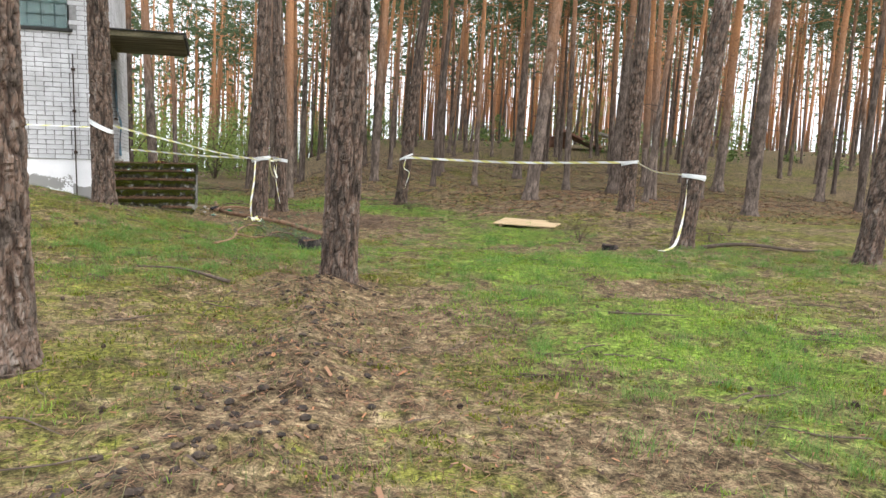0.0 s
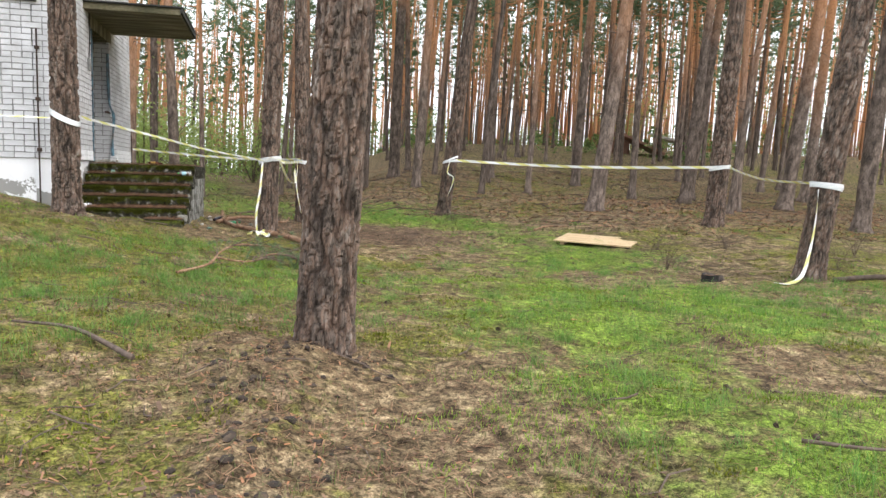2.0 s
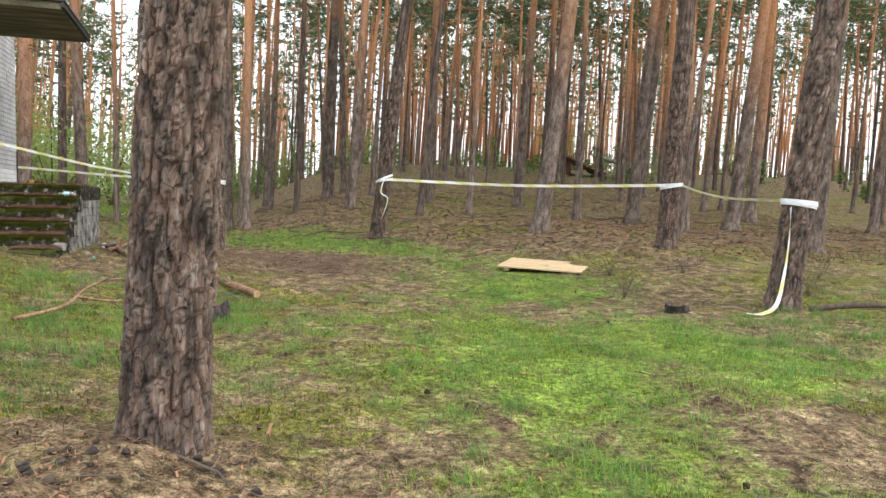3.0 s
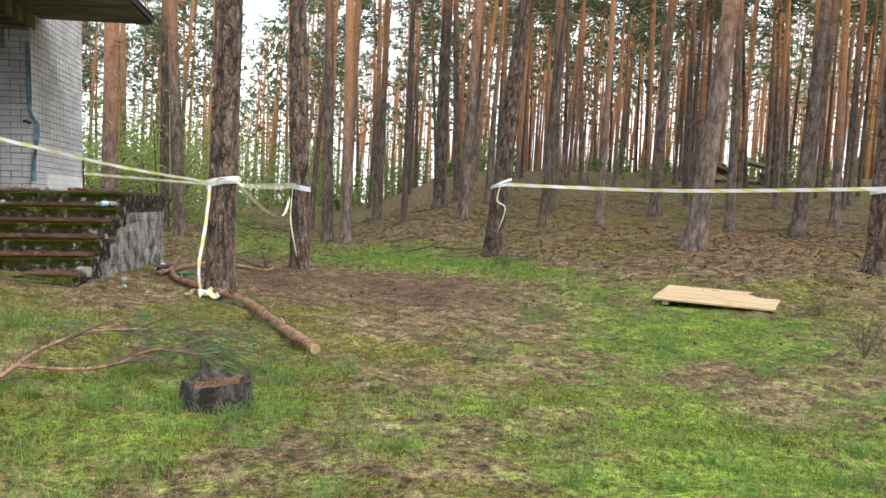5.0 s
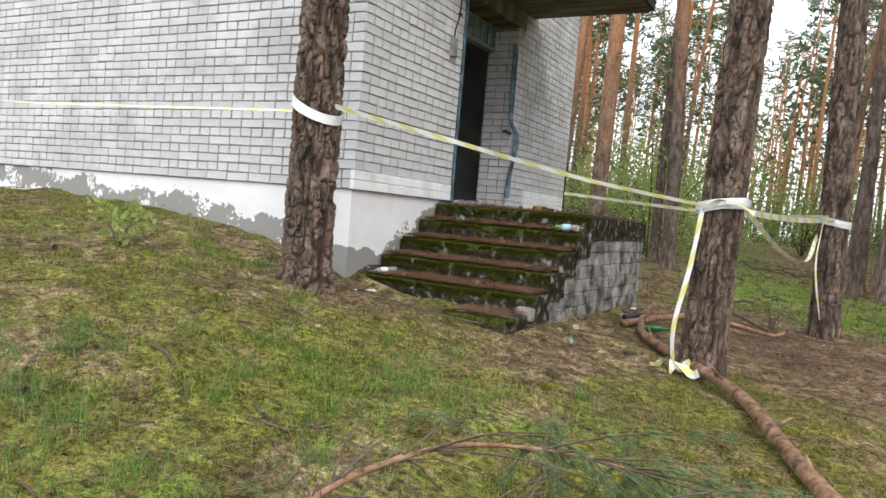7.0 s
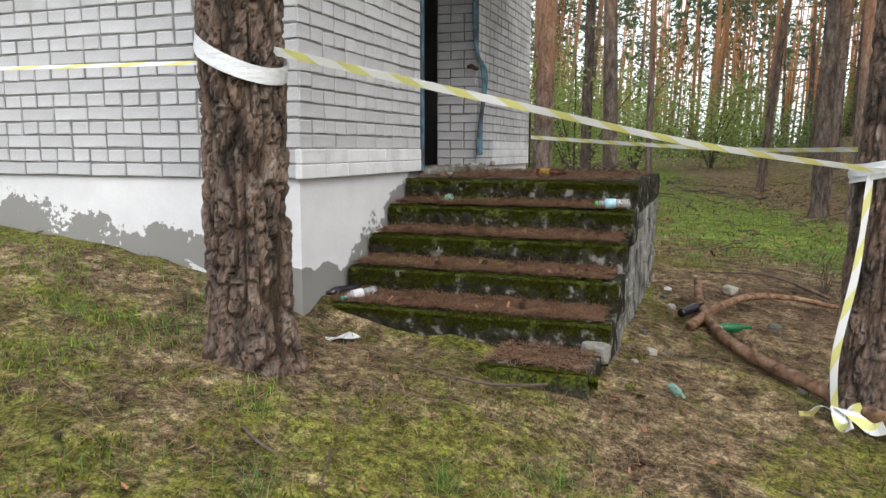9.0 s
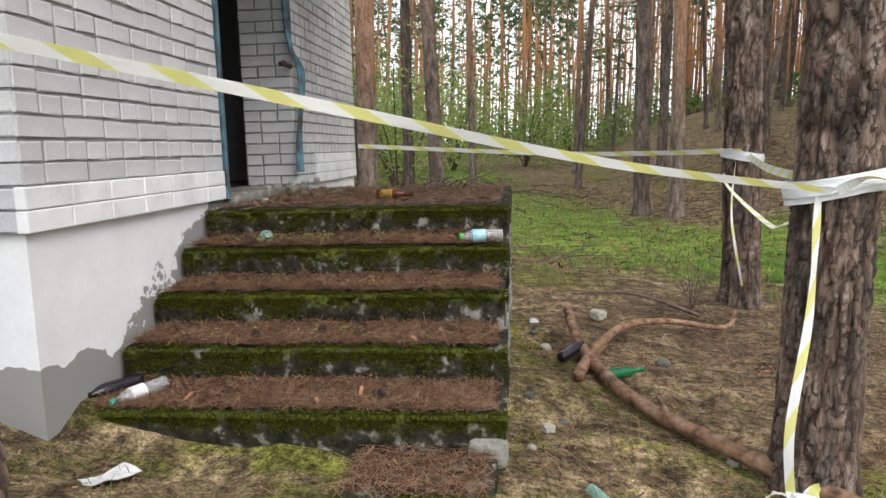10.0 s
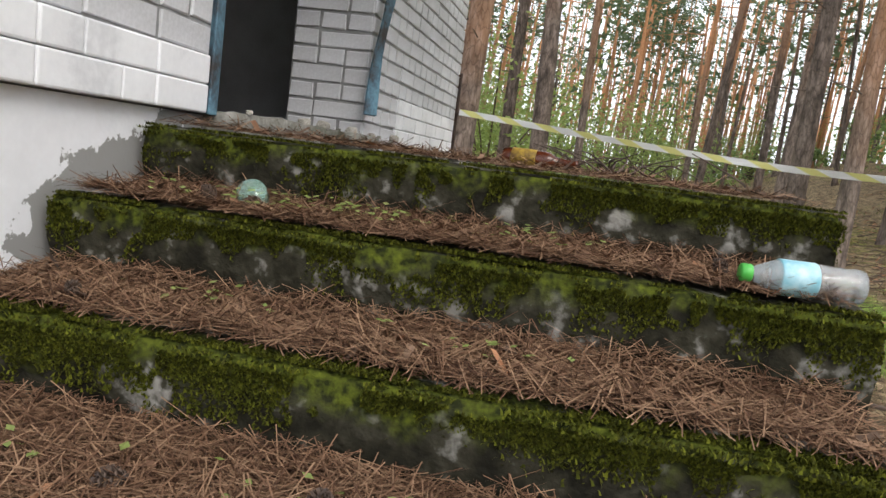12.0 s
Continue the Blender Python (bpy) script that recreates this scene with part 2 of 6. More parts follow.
def tape_mat():
    m = bpy.data.materials.new("yellow_white_tape")
    m.use_nodes = True
    n, l = m.node_tree.nodes, m.node_tree.links
    b = n["Principled BSDF"]
    b.inputs["Roughness"].default_value = 0.35
    uv, sp, md, r = n.new("ShaderNodeUVMap"), n.new("ShaderNodeSeparateXYZ"), n.new("ShaderNodeMath"), n.new("ShaderNodeValToRGB")
    ad, nz = n.new("ShaderNodeMath"), n.new("ShaderNodeTexNoise")
    l.new(uv.outputs[0], sp.inputs[0])
    ad.operation, ad.inputs[1].default_value = "MULTIPLY_ADD", 0.35
    l.new(sp.outputs["Y"], ad.inputs[0]), l.new(sp.outputs["X"], ad.inputs[2])
    md.operation = "FRACT"
    l.new(ad.outputs[0], md.inputs[0])
    r.color_ramp.interpolation = "LINEAR"
    for i, (p, c) in enumerate(((0.0, (0.90, 0.91, 0.91)), (0.55, (0.90, 0.91, 0.91)))):
        r.color_ramp.elements[i].position, r.color_ramp.elements[i].color = p, (*c, 1)
    e = r.color_ramp.elements.new(0.62)
    e.color = (0.80, 0.78, 0.30, 1)
    e = r.color_ramp.elements.new(0.97)
    e.color = (0.80, 0.78, 0.34, 1)
    l.new(md.outputs[0], r.inputs[0]), l.new(r.outputs[0], b.inputs["Base Color"])
    nz.inputs["Scale"].default_value = 18
    bp = n.new("ShaderNodeBump")
    bp.inputs["Strength"].default_value, bp.inputs["Distance"].default_value = 0.4, 0.01
    l.new(nz.outputs[0], bp.inputs["Height"]), l.new(bp.outputs[0], b.inputs["Normal"])
    t, mx = n.new("ShaderNodeBsdfTranslucent"), n.new("ShaderNodeMixShader")
    mx.inputs[0].default_value = 0.2
    l.new(r.outputs[0], t.inputs[0]), l.new(b.outputs[0], mx.inputs[1]), l.new(t.outputs[0], mx.inputs[2])
    l.new(mx.outputs[0], n["Material Output"].inputs[0])
    return m
M_TAPE = tape_mat()
M_TAPEWHITE = mat("white_stretched_tape", [(0.66, 0.69, 0.72), (0.80, 0.81, 0.82)], 14, 0.35, 0.5, 60, stretch=(1, 1, 4))


def plinth_mat(name, base, slope_x, slope_y, low, high, bare, foot):
    """White paint that has flaked to grey render in a ragged band above the ground line."""
    m = mat(name, [(0.80, 0.805, 0.83), (0.89, 0.895, 0.92)], 3, 0.8, 0.5, 40, vary=0.02, dist=0.006)
    n, l = m.node_tree.nodes, m.node_tree.links
    b = n["Principled BSDF"]
    src = b.inputs["Base Color"].links[0].from_socket
    tc, dt, nz, nf = n.new("ShaderNodeTexCoord"), n.new("ShaderNodeVectorMath"), n.new("ShaderNodeTexNoise"), n.new("ShaderNodeTexNoise")
    dt.operation = "DOT_PRODUCT"
    dt.inputs[1].default_value = (slope_x, slope_y, 1)
    l.new(tc.outputs["Object"], dt.inputs[0])
    nz.inputs["Scale"].default_value, nz.inputs["Detail"].default_value = 2.2, 5
    nf.inputs["Scale"].default_value, nf.inputs["Detail"].default_value = 12, 10
    nf.inputs["Roughness"].default_value = 0.68
    l.new(tc.outputs["Object"], nz.inputs[0]), l.new(tc.outputs["Object"], nf.inputs[0])
    a1, a2 = n.new("ShaderNodeMath"), n.new("ShaderNodeMath")
    a1.operation, a1.inputs[1].default_value = "MULTIPLY_ADD", 0.55
    a2.operation, a2.inputs[1].default_value = "MULTIPLY_ADD", 0.34
    l.new(nz.outputs[0], a1.inputs[0]), l.new(dt.outputs["Value"], a1.inputs[2])
    l.new(nf.outputs[0], a2.inputs[0]), l.new(a1.outputs[0], a2.inputs[2])
    mr, r = n.new("ShaderNodeMapRange"), n.new("ShaderNodeValToRGB")
    mr.inputs[1].default_value, mr.inputs[2].default_value = base + 0.2, base + 1.2
    l.new(a2.outputs[0], mr.inputs[0])
    r.color_ramp.interpolation = "CONSTANT"
    r.color_ramp.elements[0].position, r.color_ramp.elements[0].color = 0.0, (0, 0, 0, 1)
    r.color_ramp.elements[1].position, r.color_ramp.elements[1].color = low, (1, 1, 1, 1)
    e = r.color_ramp.elements.new(high)
    e.color = (0, 0, 0, 1)
    l.new(mr.outputs[0], r.inputs[0])
    mx = n.new("ShaderNodeMixRGB")
    mx.inputs[2].default_value = (0.30, 0.295, 0.285, 1)
    # the paint has come off in islands, with crumbs of white left between them
    spots = []
    for scale, detail, over in ((2.6, 6, 1 - bare), (26, 8, 0.52)):
        nb, gt = n.new("ShaderNodeTexNoise"), n.new("ShaderNodeMath")
        nb.inputs["Scale"].default_value, nb.inputs["Detail"].default_value, nb.inputs["Roughness"].default_value = scale, detail, 0.6
        gt.operation, gt.inputs[1].default_value = "GREATER_THAN", over
        l.new(tc.outputs["Object"], nb.inputs[0]), l.new(nb.outputs[0], gt.inputs[0])
        spots.append(gt.outputs[0])
    most, both = n.new("ShaderNodeMath"), n.new("ShaderNodeMath")
    most.operation, both.operation = "MAXIMUM", "MULTIPLY"
    l.new(spots[0], most.inputs[0]), l.new(spots[1], most.inputs[1])
    l.new(most.outputs[0], both.inputs[0]), l.new(r.outputs[0], both.inputs[1])
    # bare render along the foot of the wall, up to about the height foot
    up, ragged, below, all_ = n.new("ShaderNodeSeparateXYZ"), n.new("ShaderNodeMath"), n.new("ShaderNodeMath"), n.new("ShaderNodeMath")
    ragged.operation, ragged.inputs[1].default_value = "MULTIPLY_ADD", 0.5
    below.operation, below.inputs[1].default_value = "LESS_THAN", foot + 0.25
    all_.operation = "MAXIMUM"
    l.new(tc.outputs["Object"], up.inputs[0]), l.new(nz.outputs[0], ragged.inputs[0]), l.new(up.outputs["Z"], ragged.inputs[2])
    l.new(ragged.outputs[0], below.inputs[0]), l.new(below.outputs[0], all_.inputs[0]), l.new(both.outputs[0], all_.inputs[1])
    l.new(all_.outputs[0], mx.inputs[0]), l.new(src, mx.inputs[1]), l.new(mx.outputs[0], b.inputs["Base Color"])
    return m


def ground_mat():
    m = mat("forest_floor", [(0.085, 0.058, 0.035), (0.20, 0.145, 0.083), (0.33, 0.25, 0.15)], 7, 0.95, 0.9, 90, vary=0, dist=0.012, detail=10)
    n, l = m.node_tree.nodes, m.node_tree.links
    b = n["Principled BSDF"]
    cur = b.inputs["Base Color"].links[0].from_socket
    tc = n.new("ShaderNodeTexCoord")
    for name, colour, scale in (("moss", (0.155, 0.158, 0.03), 9.0), ("grass", (0.155, 0.235, 0.033), 7.0), ("bare", (0.125, 0.083, 0.058), 7.0)):
        at, nz, nz2 = n.new("ShaderNodeAttribute"), n.new("ShaderNodeTexNoise"), n.new("ShaderNodeTexNoise")
        at.attribute_name = name
        nz.inputs["Scale"].default_value, nz.inputs["Detail"].default_value = scale, 9
        nz2.inputs["Scale"].default_value, nz2.inputs["Detail"].default_value = scale * 0.27, 4
        l.new(tc.outputs["Object"], nz.inputs[0]), l.new(tc.outputs["Object"], nz2.inputs[0])
        s1, s2, mr, mx = n.new("ShaderNodeMath"), n.new("ShaderNodeMath"), n.new("ShaderNodeMapRange"), n.new("ShaderNodeMixRGB")
        s1.operation, s2.operation = "ADD", "ADD"
        l.new(nz.outputs[0], s1.inputs[0]), l.new(nz2.outputs[0], s1.inputs[1])
        l.new(s1.outputs[0], s2.inputs[0]), l.new(at.outputs["Fac"], s2.inputs[1])
        mr.inputs[1].default_value, mr.inputs[2].default_value = 0.98, 1.30
        mr.inputs[4].default_value = 0.9
        mx.inputs[2].default_value = (*colour, 1)
        l.new(s2.outputs[0], mr.inputs[0]), l.new(mr.outputs[0], mx.inputs[0]), l.new(cur, mx.inputs[1])
        cur = mx.outputs[0]
    # crumbs and gaps at the size of needles and leaves
    for scale, lo, hi in ((1.3, 0.8, 1.2), (5.0, 0.6, 1.25), (24.0, 0.3, 1.4), (85.0, 0.45, 1.5)):
        nz, r, mx = n.new("ShaderNodeTexNoise"), n.new("ShaderNodeMapRange"), n.new("ShaderNodeMixRGB")
        nz.inputs["Scale"].default_value, nz.inputs["Detail"].default_value, nz.inputs["Roughness"].default_value = scale, 5, 0.7
        r.inputs[1].default_value, r.inputs[2].default_value, r.inputs[3].default_value, r.inputs[4].default_value = 0.38, 0.62, lo, hi
        mx.blend_type, mx.inputs[0].default_value = "MULTIPLY", 1.0
        l.new(tc.outputs["Object"], nz.inputs[0]), l.new(nz.outputs[0], r.inputs[0])
        l.new(cur, mx.inputs[1]), l.new(r.outputs[0], mx.inputs[2])
        cur = mx.outputs[0]
    l.new(cur, b.inputs["Base Color"])
    return m
M_GROUND = ground_mat()
for rough_one in (M_GROUND, M_BARK, M_FARBARK):
    rough_one.node_tree.nodes["Principled BSDF"].inputs["Specular IOR Level"].default_value = 0.15


def steps_mat():
    m = mat("mossy_concrete", [(0.014, 0.013, 0.009), (0.026, 0.024, 0.016), (0.045, 0.042, 0.03), (0.27, 0.26, 0.24)], 13, 0.95, 0.9, 45, dist=0.02)
    n, l = m.node_tree.nodes, m.node_tree.links
    b = n["Principled BSDF"]
    src = b.inputs["Base Color"].links[0].from_socket
    at, nz, s, mr, mx = n.new("ShaderNodeAttribute"), n.new("ShaderNodeTexNoise"), n.new("ShaderNodeMath"), n.new("ShaderNodeMapRange"), n.new("ShaderNodeMixRGB")
    at.attribute_name = "moss"
    tc = n.new("ShaderNodeTexCoord")
    nz.inputs["Scale"].default_value, nz.inputs["Detail"].default_value = 9, 8
    l.new(tc.outputs["Object"], nz.inputs[0])
    s.operation = "ADD"
    l.new(nz.outputs[0], s.inputs[0]), l.new(at.outputs["Fac"], s.inputs[1])
    mr.inputs[1].default_value, mr.inputs[2].default_value = 0.72, 1.0
    nf, rf = n.new("ShaderNodeTexNoise"), n.new("ShaderNodeValToRGB")
    nf.inputs["Scale"].default_value, nf.inputs["Detail"].default_value = 55, 6
    rf.color_ramp.elements[0].position, rf.color_ramp.elements[0].color = 0.38, (0.018, 0.022, 0.006, 1)
    rf.color_ramp.elements[1].position, rf.color_ramp.elements[1].color = 0.66, (0.10, 0.12, 0.014, 1)
    l.new(tc.outputs["Object"], nf.inputs[0]), l.new(nf.outputs[0], rf.inputs[0]), l.new(rf.outputs[0], mx.inputs[2])
    l.new(s.outputs[0], mr.inputs[0]), l.new(mr.outputs[0], mx.inputs[0]), l.new(src, mx.inputs[1])
    l.new(mx.outputs[0], b.inputs["Base Color"])
    return m
M_STEPS = steps_mat()
M_STEPS.node_tree.nodes["Principled BSDF"].inputs["Specular IOR Level"].default_value = 0.15

# ---- building helpers ----
rng = np.random.default_rng(7)


def mesh_data(name, verts, faces, material, smooth=False, attrs=None):
    me = bpy.data.meshes.new(name)
    me.from_pydata([tuple(map(float, v)) for v in verts] if not isinstance(verts, np.ndarray) else verts.tolist(), [], faces.tolist() if isinstance(faces, np.ndarray) else faces)
    if material:
        me.materials.append(material)
    if smooth:
        me.shade_smooth()
    for key, values in (attrs or {}).items():
        me.attributes.new(key, "FLOAT", "POINT").data.foreach_set("value", np.asarray(values, dtype=np.float32))
    me.update()
    return me


def put(name, me, parent=None, label="", m=None):
    ob = new(name, me)
    if m is not None:
        ob.matrix_world = m
    if parent is not None:
        ob.parent = parent
        if m is not None:
            ob.matrix_parent_inverse = Matrix.Identity(4)
            ob.matrix_basis = m
    if label:
        ob["label"] = label
    return ob


def part(name, bm, material, parent, label="", smooth=False):
    me = bpy.data.meshes.new(name)
    bm.to_mesh(me)
    bm.free()
    me.materials.append(material)
    if smooth:
        me.shade_smooth()
    return put(name, me, parent, label)


def thing(name, label, category, at=(0, 0, 0), group="", kind="", turn=0):
    ob = new(name)
    ob.empty_display_size = 0.1
    ob.matrix_world = pose(*at, 0, 0, turn)
    return tagged(ob, label, category, group, kind)


def box_bm(x0, y0, z0, x1, y1, z1, bevel=0.0, bm=None):
    bm = bm or bmesh.new()
    r = bmesh.ops.create_cube(bm, size=1.0, matrix=Matrix.Translation(((x0 + x1) / 2, (y0 + y1) / 2, (z0 + z1) / 2)) @ Matrix.Diagonal((x1 - x0, y1 - y0, z1 - z0, 1)))
    if bevel:
        edges = list({e for v in r["verts"] for e in v.link_edges})
        bmesh.ops.bevel(bm, geom=edges, offset=bevel, segments=2, affect="EDGES", profile=0.5)
    return bm


def tube(points, radii, sides=8, wobble=0.0, seed=0):
    """Vertices and faces of a tapered tube along points."""
    p = np.array(points, float)
    d = np.gradient(p, axis=0)
    d /= np.linalg.norm(d, axis=1)[:, None] + 1e-9
    ref = np.array([0.0, 0.0, 1.0]) if abs(d[0][2]) < 0.8 else np.array([1.0, 0.0, 0.0])
    a = np.cross(d, ref)
    a /= np.linalg.norm(a, axis=1)[:, None] + 1e-9
    b = np.cross(d, a)
    th = np.arange(sides) / sides * 2 * math.pi
    r = np.array(radii, float)[:, None] * (1 + wobble * np.random.default_rng(seed).normal(size=(len(p), sides)))
    v = p[:, None] + a[:, None] * (np.cos(th)[None, :, None] * r[..., None]) + b[:, None] * (np.sin(th)[None, :, None] * r[..., None])
    n = len(p)
    f = [[i * sides + j, i * sides + (j + 1) % sides, (i + 1) * sides + (j + 1) % sides, (i + 1) * sides + j] for i in range(n - 1) for j in range(sides)]
    f += [list(range(sides))[::-1], [(n - 1) * sides + j for j in range(sides)]]
    return v.reshape(-1, 3), f


def join(pieces):
    vs, fs, o = [], [], 0
    for v, f in pieces:
        vs.append(np.asarray(v))
        fs += [[i + o for i in q] for q in f]
        o += len(v)
    return np.concatenate(vs), fs


def smooth_line(pts, n):
    """Points on a smooth curve through pts."""
    p = np.array(pts, float)
    t = np.linspace(0, len(p) - 1, n)
    out = []
    for u in t:
        i = min(int(u), len(p) - 2)
        f = u - i
        p0, p1, p2, p3 = p[max(i - 1, 0)], p[i], p[i + 1], p[min(i + 2, len(p) - 1)]
        out.append(0.5 * (2 * p1 + (p2 - p0) * f + (2 * p0 - 5 * p1 + 4 * p2 - p3) * f * f + (3 * p1 - p0 - 3 * p2 + p3) * f ** 3))
    return np.array(out)


def value_noise(x, y, scale, seed):
    """Smooth noise in 0..1 on arrays."""
    table = np.random.default_rng(seed).random((256, 256))
    u, v = x / scale, y / scale
    i, j = np.floor(u).astype(int), np.floor(v).astype(int)
    f, g = u - i, v - j
    f, g = f * f * (3 - 2 * f), g * g * (3 - 2 * g)
    t = lambda a, b: table[a % 256, b % 256]
    return (t(i, j) * (1 - f) + t(i + 1, j) * f) * (1 - g) + (t(i, j + 1) * (1 - f) + t(i + 1, j + 1) * f) * g


# ---- the ground ----
def bumpy(x, y, cx, cy, sx, sy):
    return np.exp(-((x - cx) / sx) ** 2 - ((y - cy) / sy) ** 2)


def ease(v, lo, hi):
    t = np.clip((v - lo) / (hi - lo), 0, 1)
    return t * t * (3 - 2 * t)


def lie(x, y):
    """Height of the ground, without its small bumps."""
    x, y = np.asarray(x, float), np.asarray(y, float)
    ramp = np.log1p(np.exp(np.clip((y - 14) / 2.5, -40, 40))) * 2.5
    ramp = np.where(ramp > 40, 40 + (ramp - 40) * 0.15, ramp)
    hill = 0.075 * ramp + 0.045 * np.log1p(np.exp(np.clip((y - 27) / 3, -40, 40))) * 3 * np.where(y > 60, 0.6, 1.0)
    # the rise lies to the east; behind the house the wood is nearly level
    eastward = ease(np.degrees(np.arctan2(x - 3, np.maximum(y - 6, 1))), 1, 14)
    hill = hill * (1 - 0.75 * (1 - eastward) * ease(y, 15, 22))
    return (0.261 + hill + 0.20 * bumpy(x, y, 12, 19.5, 4, 4) + 0.871 * bumpy(x, y, -3, 12, 4.5, 4.5) + 0.468 * bumpy(x, y, -8, 13, 5, 7)
            + 0.231 * bumpy(x, y, 0, 2, 3, 7) + 0.237 * bumpy(x, y, 12, 15, 3, 3) - 0.113 * bumpy(x, y, 6, 11, 4, 3) - 0.12 * bumpy(x, y, 0.05, 12.15, 0.5, 0.3))


BANK = [(3.1, 4.95), (2.65, 4.4), (2.5, 2.7), (2.1, 1.0), (1.5, -0.3), (0.9, -1.5)]
def ground_z(x, y):
    x, y = np.asarray(x, float), np.asarray(y, float)
    near = np.exp(-(((x - 3) / 14) ** 2 + ((y - 7) / 14) ** 2) ** 2)
    z = lie(x, y) + near * (0.09 * (value_noise(x, y, 1.7, 3) - 0.5) + 0.05 * (value_noise(x, y, 0.5, 4) - 0.5) + 0.045 * (value_noise(x, y, 0.17, 5) - 0.5))
    z = z + 0.3 * (1 - near) * (value_noise(x, y, 6.0, 6) - 0.5)
    ridge = near_line(x, y, BANK, 0.30)
    return z + 0.13 * ridge * (0.1 + value_noise(x, y, 0.25, 9)) - 0.05 * bumpy(x, y, 3.3, 2.5, 0.6, 4)


def near_line(x, y, pts, width):
    """1 on the broken line through pts, falling to 0 at that width."""
    best = np.full(np.shape(x), 1e9)
    for (ax, ay), (bx, by) in zip(pts, pts[1:]):
        dx, dy = bx - ax, by - ay
        t = np.clip(((x - ax) * dx + (y - ay) * dy) / (dx * dx + dy * dy), 0, 1)
        best = np.minimum(best, np.hypot(x - ax - t * dx, y - ay - t * dy))
    return np.exp(-(best / width) ** 2)


TRACK = [(4.8, -4), (5.6, 3), (6.9, 9), (7.6, 14), (5.2, 18), (2.4, 22), (0.6, 32), (-2, 45)]
def cover(x, y):
    """How much grass, moss and bare litter grow at a place, each about -0.5 to 0.7."""
    x, y = np.asarray(x, float), np.asarray(y, float)
    n1, n2 = value_noise(x, y, 2.3, 11), value_noise(x, y, 0.9, 12)
    track = near_line(x, y, TRACK, 2.1) + 0.20 * near_line(x, y, TRACK[4:], 1.3)
    dirt = bumpy(x, y, 5.0, 14.4, 2.1, 1.9) + 0.8 * bumpy(x, y, 2.7, 15.3, 1.2, 1.3) + 0.40 * bumpy(x, y, 0.6, 11.7, 1.5, 0.6) + 0.36 * near_line(x, y, BANK, 0.34) + 0.3 * bumpy(x, y, 3.2, 3.2, 0.7, 1.4) + 0.35 * near_line(x, y, [(6.2, 4), (7.2, 10)], 0.5)
    lawn = bumpy(x, y, 2.2, 8.6, 2.4, 1.8) + 0.9 * bumpy(x, y, 9.5, 6.5, 3.0, 2.2) + 0.6 * bumpy(x, y, 0.3, 6.5, 2.5, 2.5)
    grass = -0.34 + 0.62 * track + 0.24 * lawn + 0.5 * (n1 - 0.5) - 0.75 * np.minimum(dirt, 1)
    moss = 0.14 - 0.25 * track + 0.5 * (n2 - 0.5) - 0.45 * np.minimum(dirt, 1) + 0.14 * bumpy(x, y, 0, 8, 4, 4) - 0.16 / (1 + np.exp(-(y - 17.5) / 1.2)) - 0.5 * bumpy(x, y, 10.5, 15.8, 2.2, 1.1) + 0.35 * (value_noise(x, y, 4.5, 14) - 0.5) * (y > 14)
    bare = -0.42 + 0.62 * np.minimum(dirt, 1) + 0.3 * (value_noise(x, y, 1.4, 13) - 0.5)
    return grass, moss, bare


def spread(lo, hi, step, far):
    inner = np.arange(lo, hi + step / 2, step)
    grow = np.cumsum(np.geomspace(step * 1.5, far * 0.28, 26))
    return np.concatenate([lo - grow[::-1], inner, hi + grow])


def build_ground():
    xs, ys = spread(-7, 13, 0.075, 900), spread(-2, 20, 0.075, 900)
    X, Y = np.meshgrid(xs, ys)
    Z = ground_z(X, Y)
    Z = np.where((X > -11.5) & (X < -0.55) & (Y > 12.4) & (Y < 17.4), np.minimum(Z, 0.6), Z)
    v = np.stack([X, Y, Z], -1).reshape(-1, 3)
    n, k = len(ys), len(xs)
    i, j = np.meshgrid(np.arange(n - 1), np.arange(k - 1), indexing="ij")
    a = (i * k + j).ravel()
    f = np.stack([a, a + 1, a + k + 1, a + k], -1)
    g, m, b = cover(X.ravel(), Y.ravel())
    ob = put("ground", mesh_data("ground", v, f, M_GROUND, True, {"grass": g, "moss": m, "bare": b}))
    tagged(ob, "mossy forest floor with pine litter and patchy grass", "ground", kind="structure")
build_ground()


def blades(x, y, height, width, lean, seed, zfun=ground_z, flat=False):
    """Thin tapered blades standing at the places x, y."""
    r = np.random.default_rng(seed)
    n = len(x)
    z = zfun(x, y) - 0.005
    a, h = r.random(n) * 2 * math.pi, height * (0.5 + r.random(n))
    w = width * (0.6 + 0.8 * r.random(n))
    dx, dy = np.cos(a), np.sin(a)
    tilt = lean * (0.3 + r.random(n)) * h
    b0 = np.stack([x - dy * w, y + dx * w, z], -1)
    b1 = np.stack([x + dy * w, y - dx * w, z], -1)
    m0 = np.stack([x + dx * tilt * 0.35 - dy * w * 0.7, y + dy * tilt * 0.35 + dx * w * 0.7, z + h * 0.6], -1)
    m1 = np.stack([x + dx * tilt * 0.35 + dy * w * 0.7, y + dy * tilt * 0.35 - dx * w * 0.7, z + h * 0.6], -1)
    tp = np.stack([x + dx * tilt, y + dy * tilt, z + h * (0.95 if not flat else 0.6)], -1)
    v = np.stack([b0, b1, m1, m0, tp], 1).reshape(-1, 3)
    o = (np.arange(n) * 5)[:, None]
    quads, tris = (o + np.array([0, 1, 2, 3])).tolist(), (o + np.array([3, 2, 4])).tolist()
    return v, quads + tris


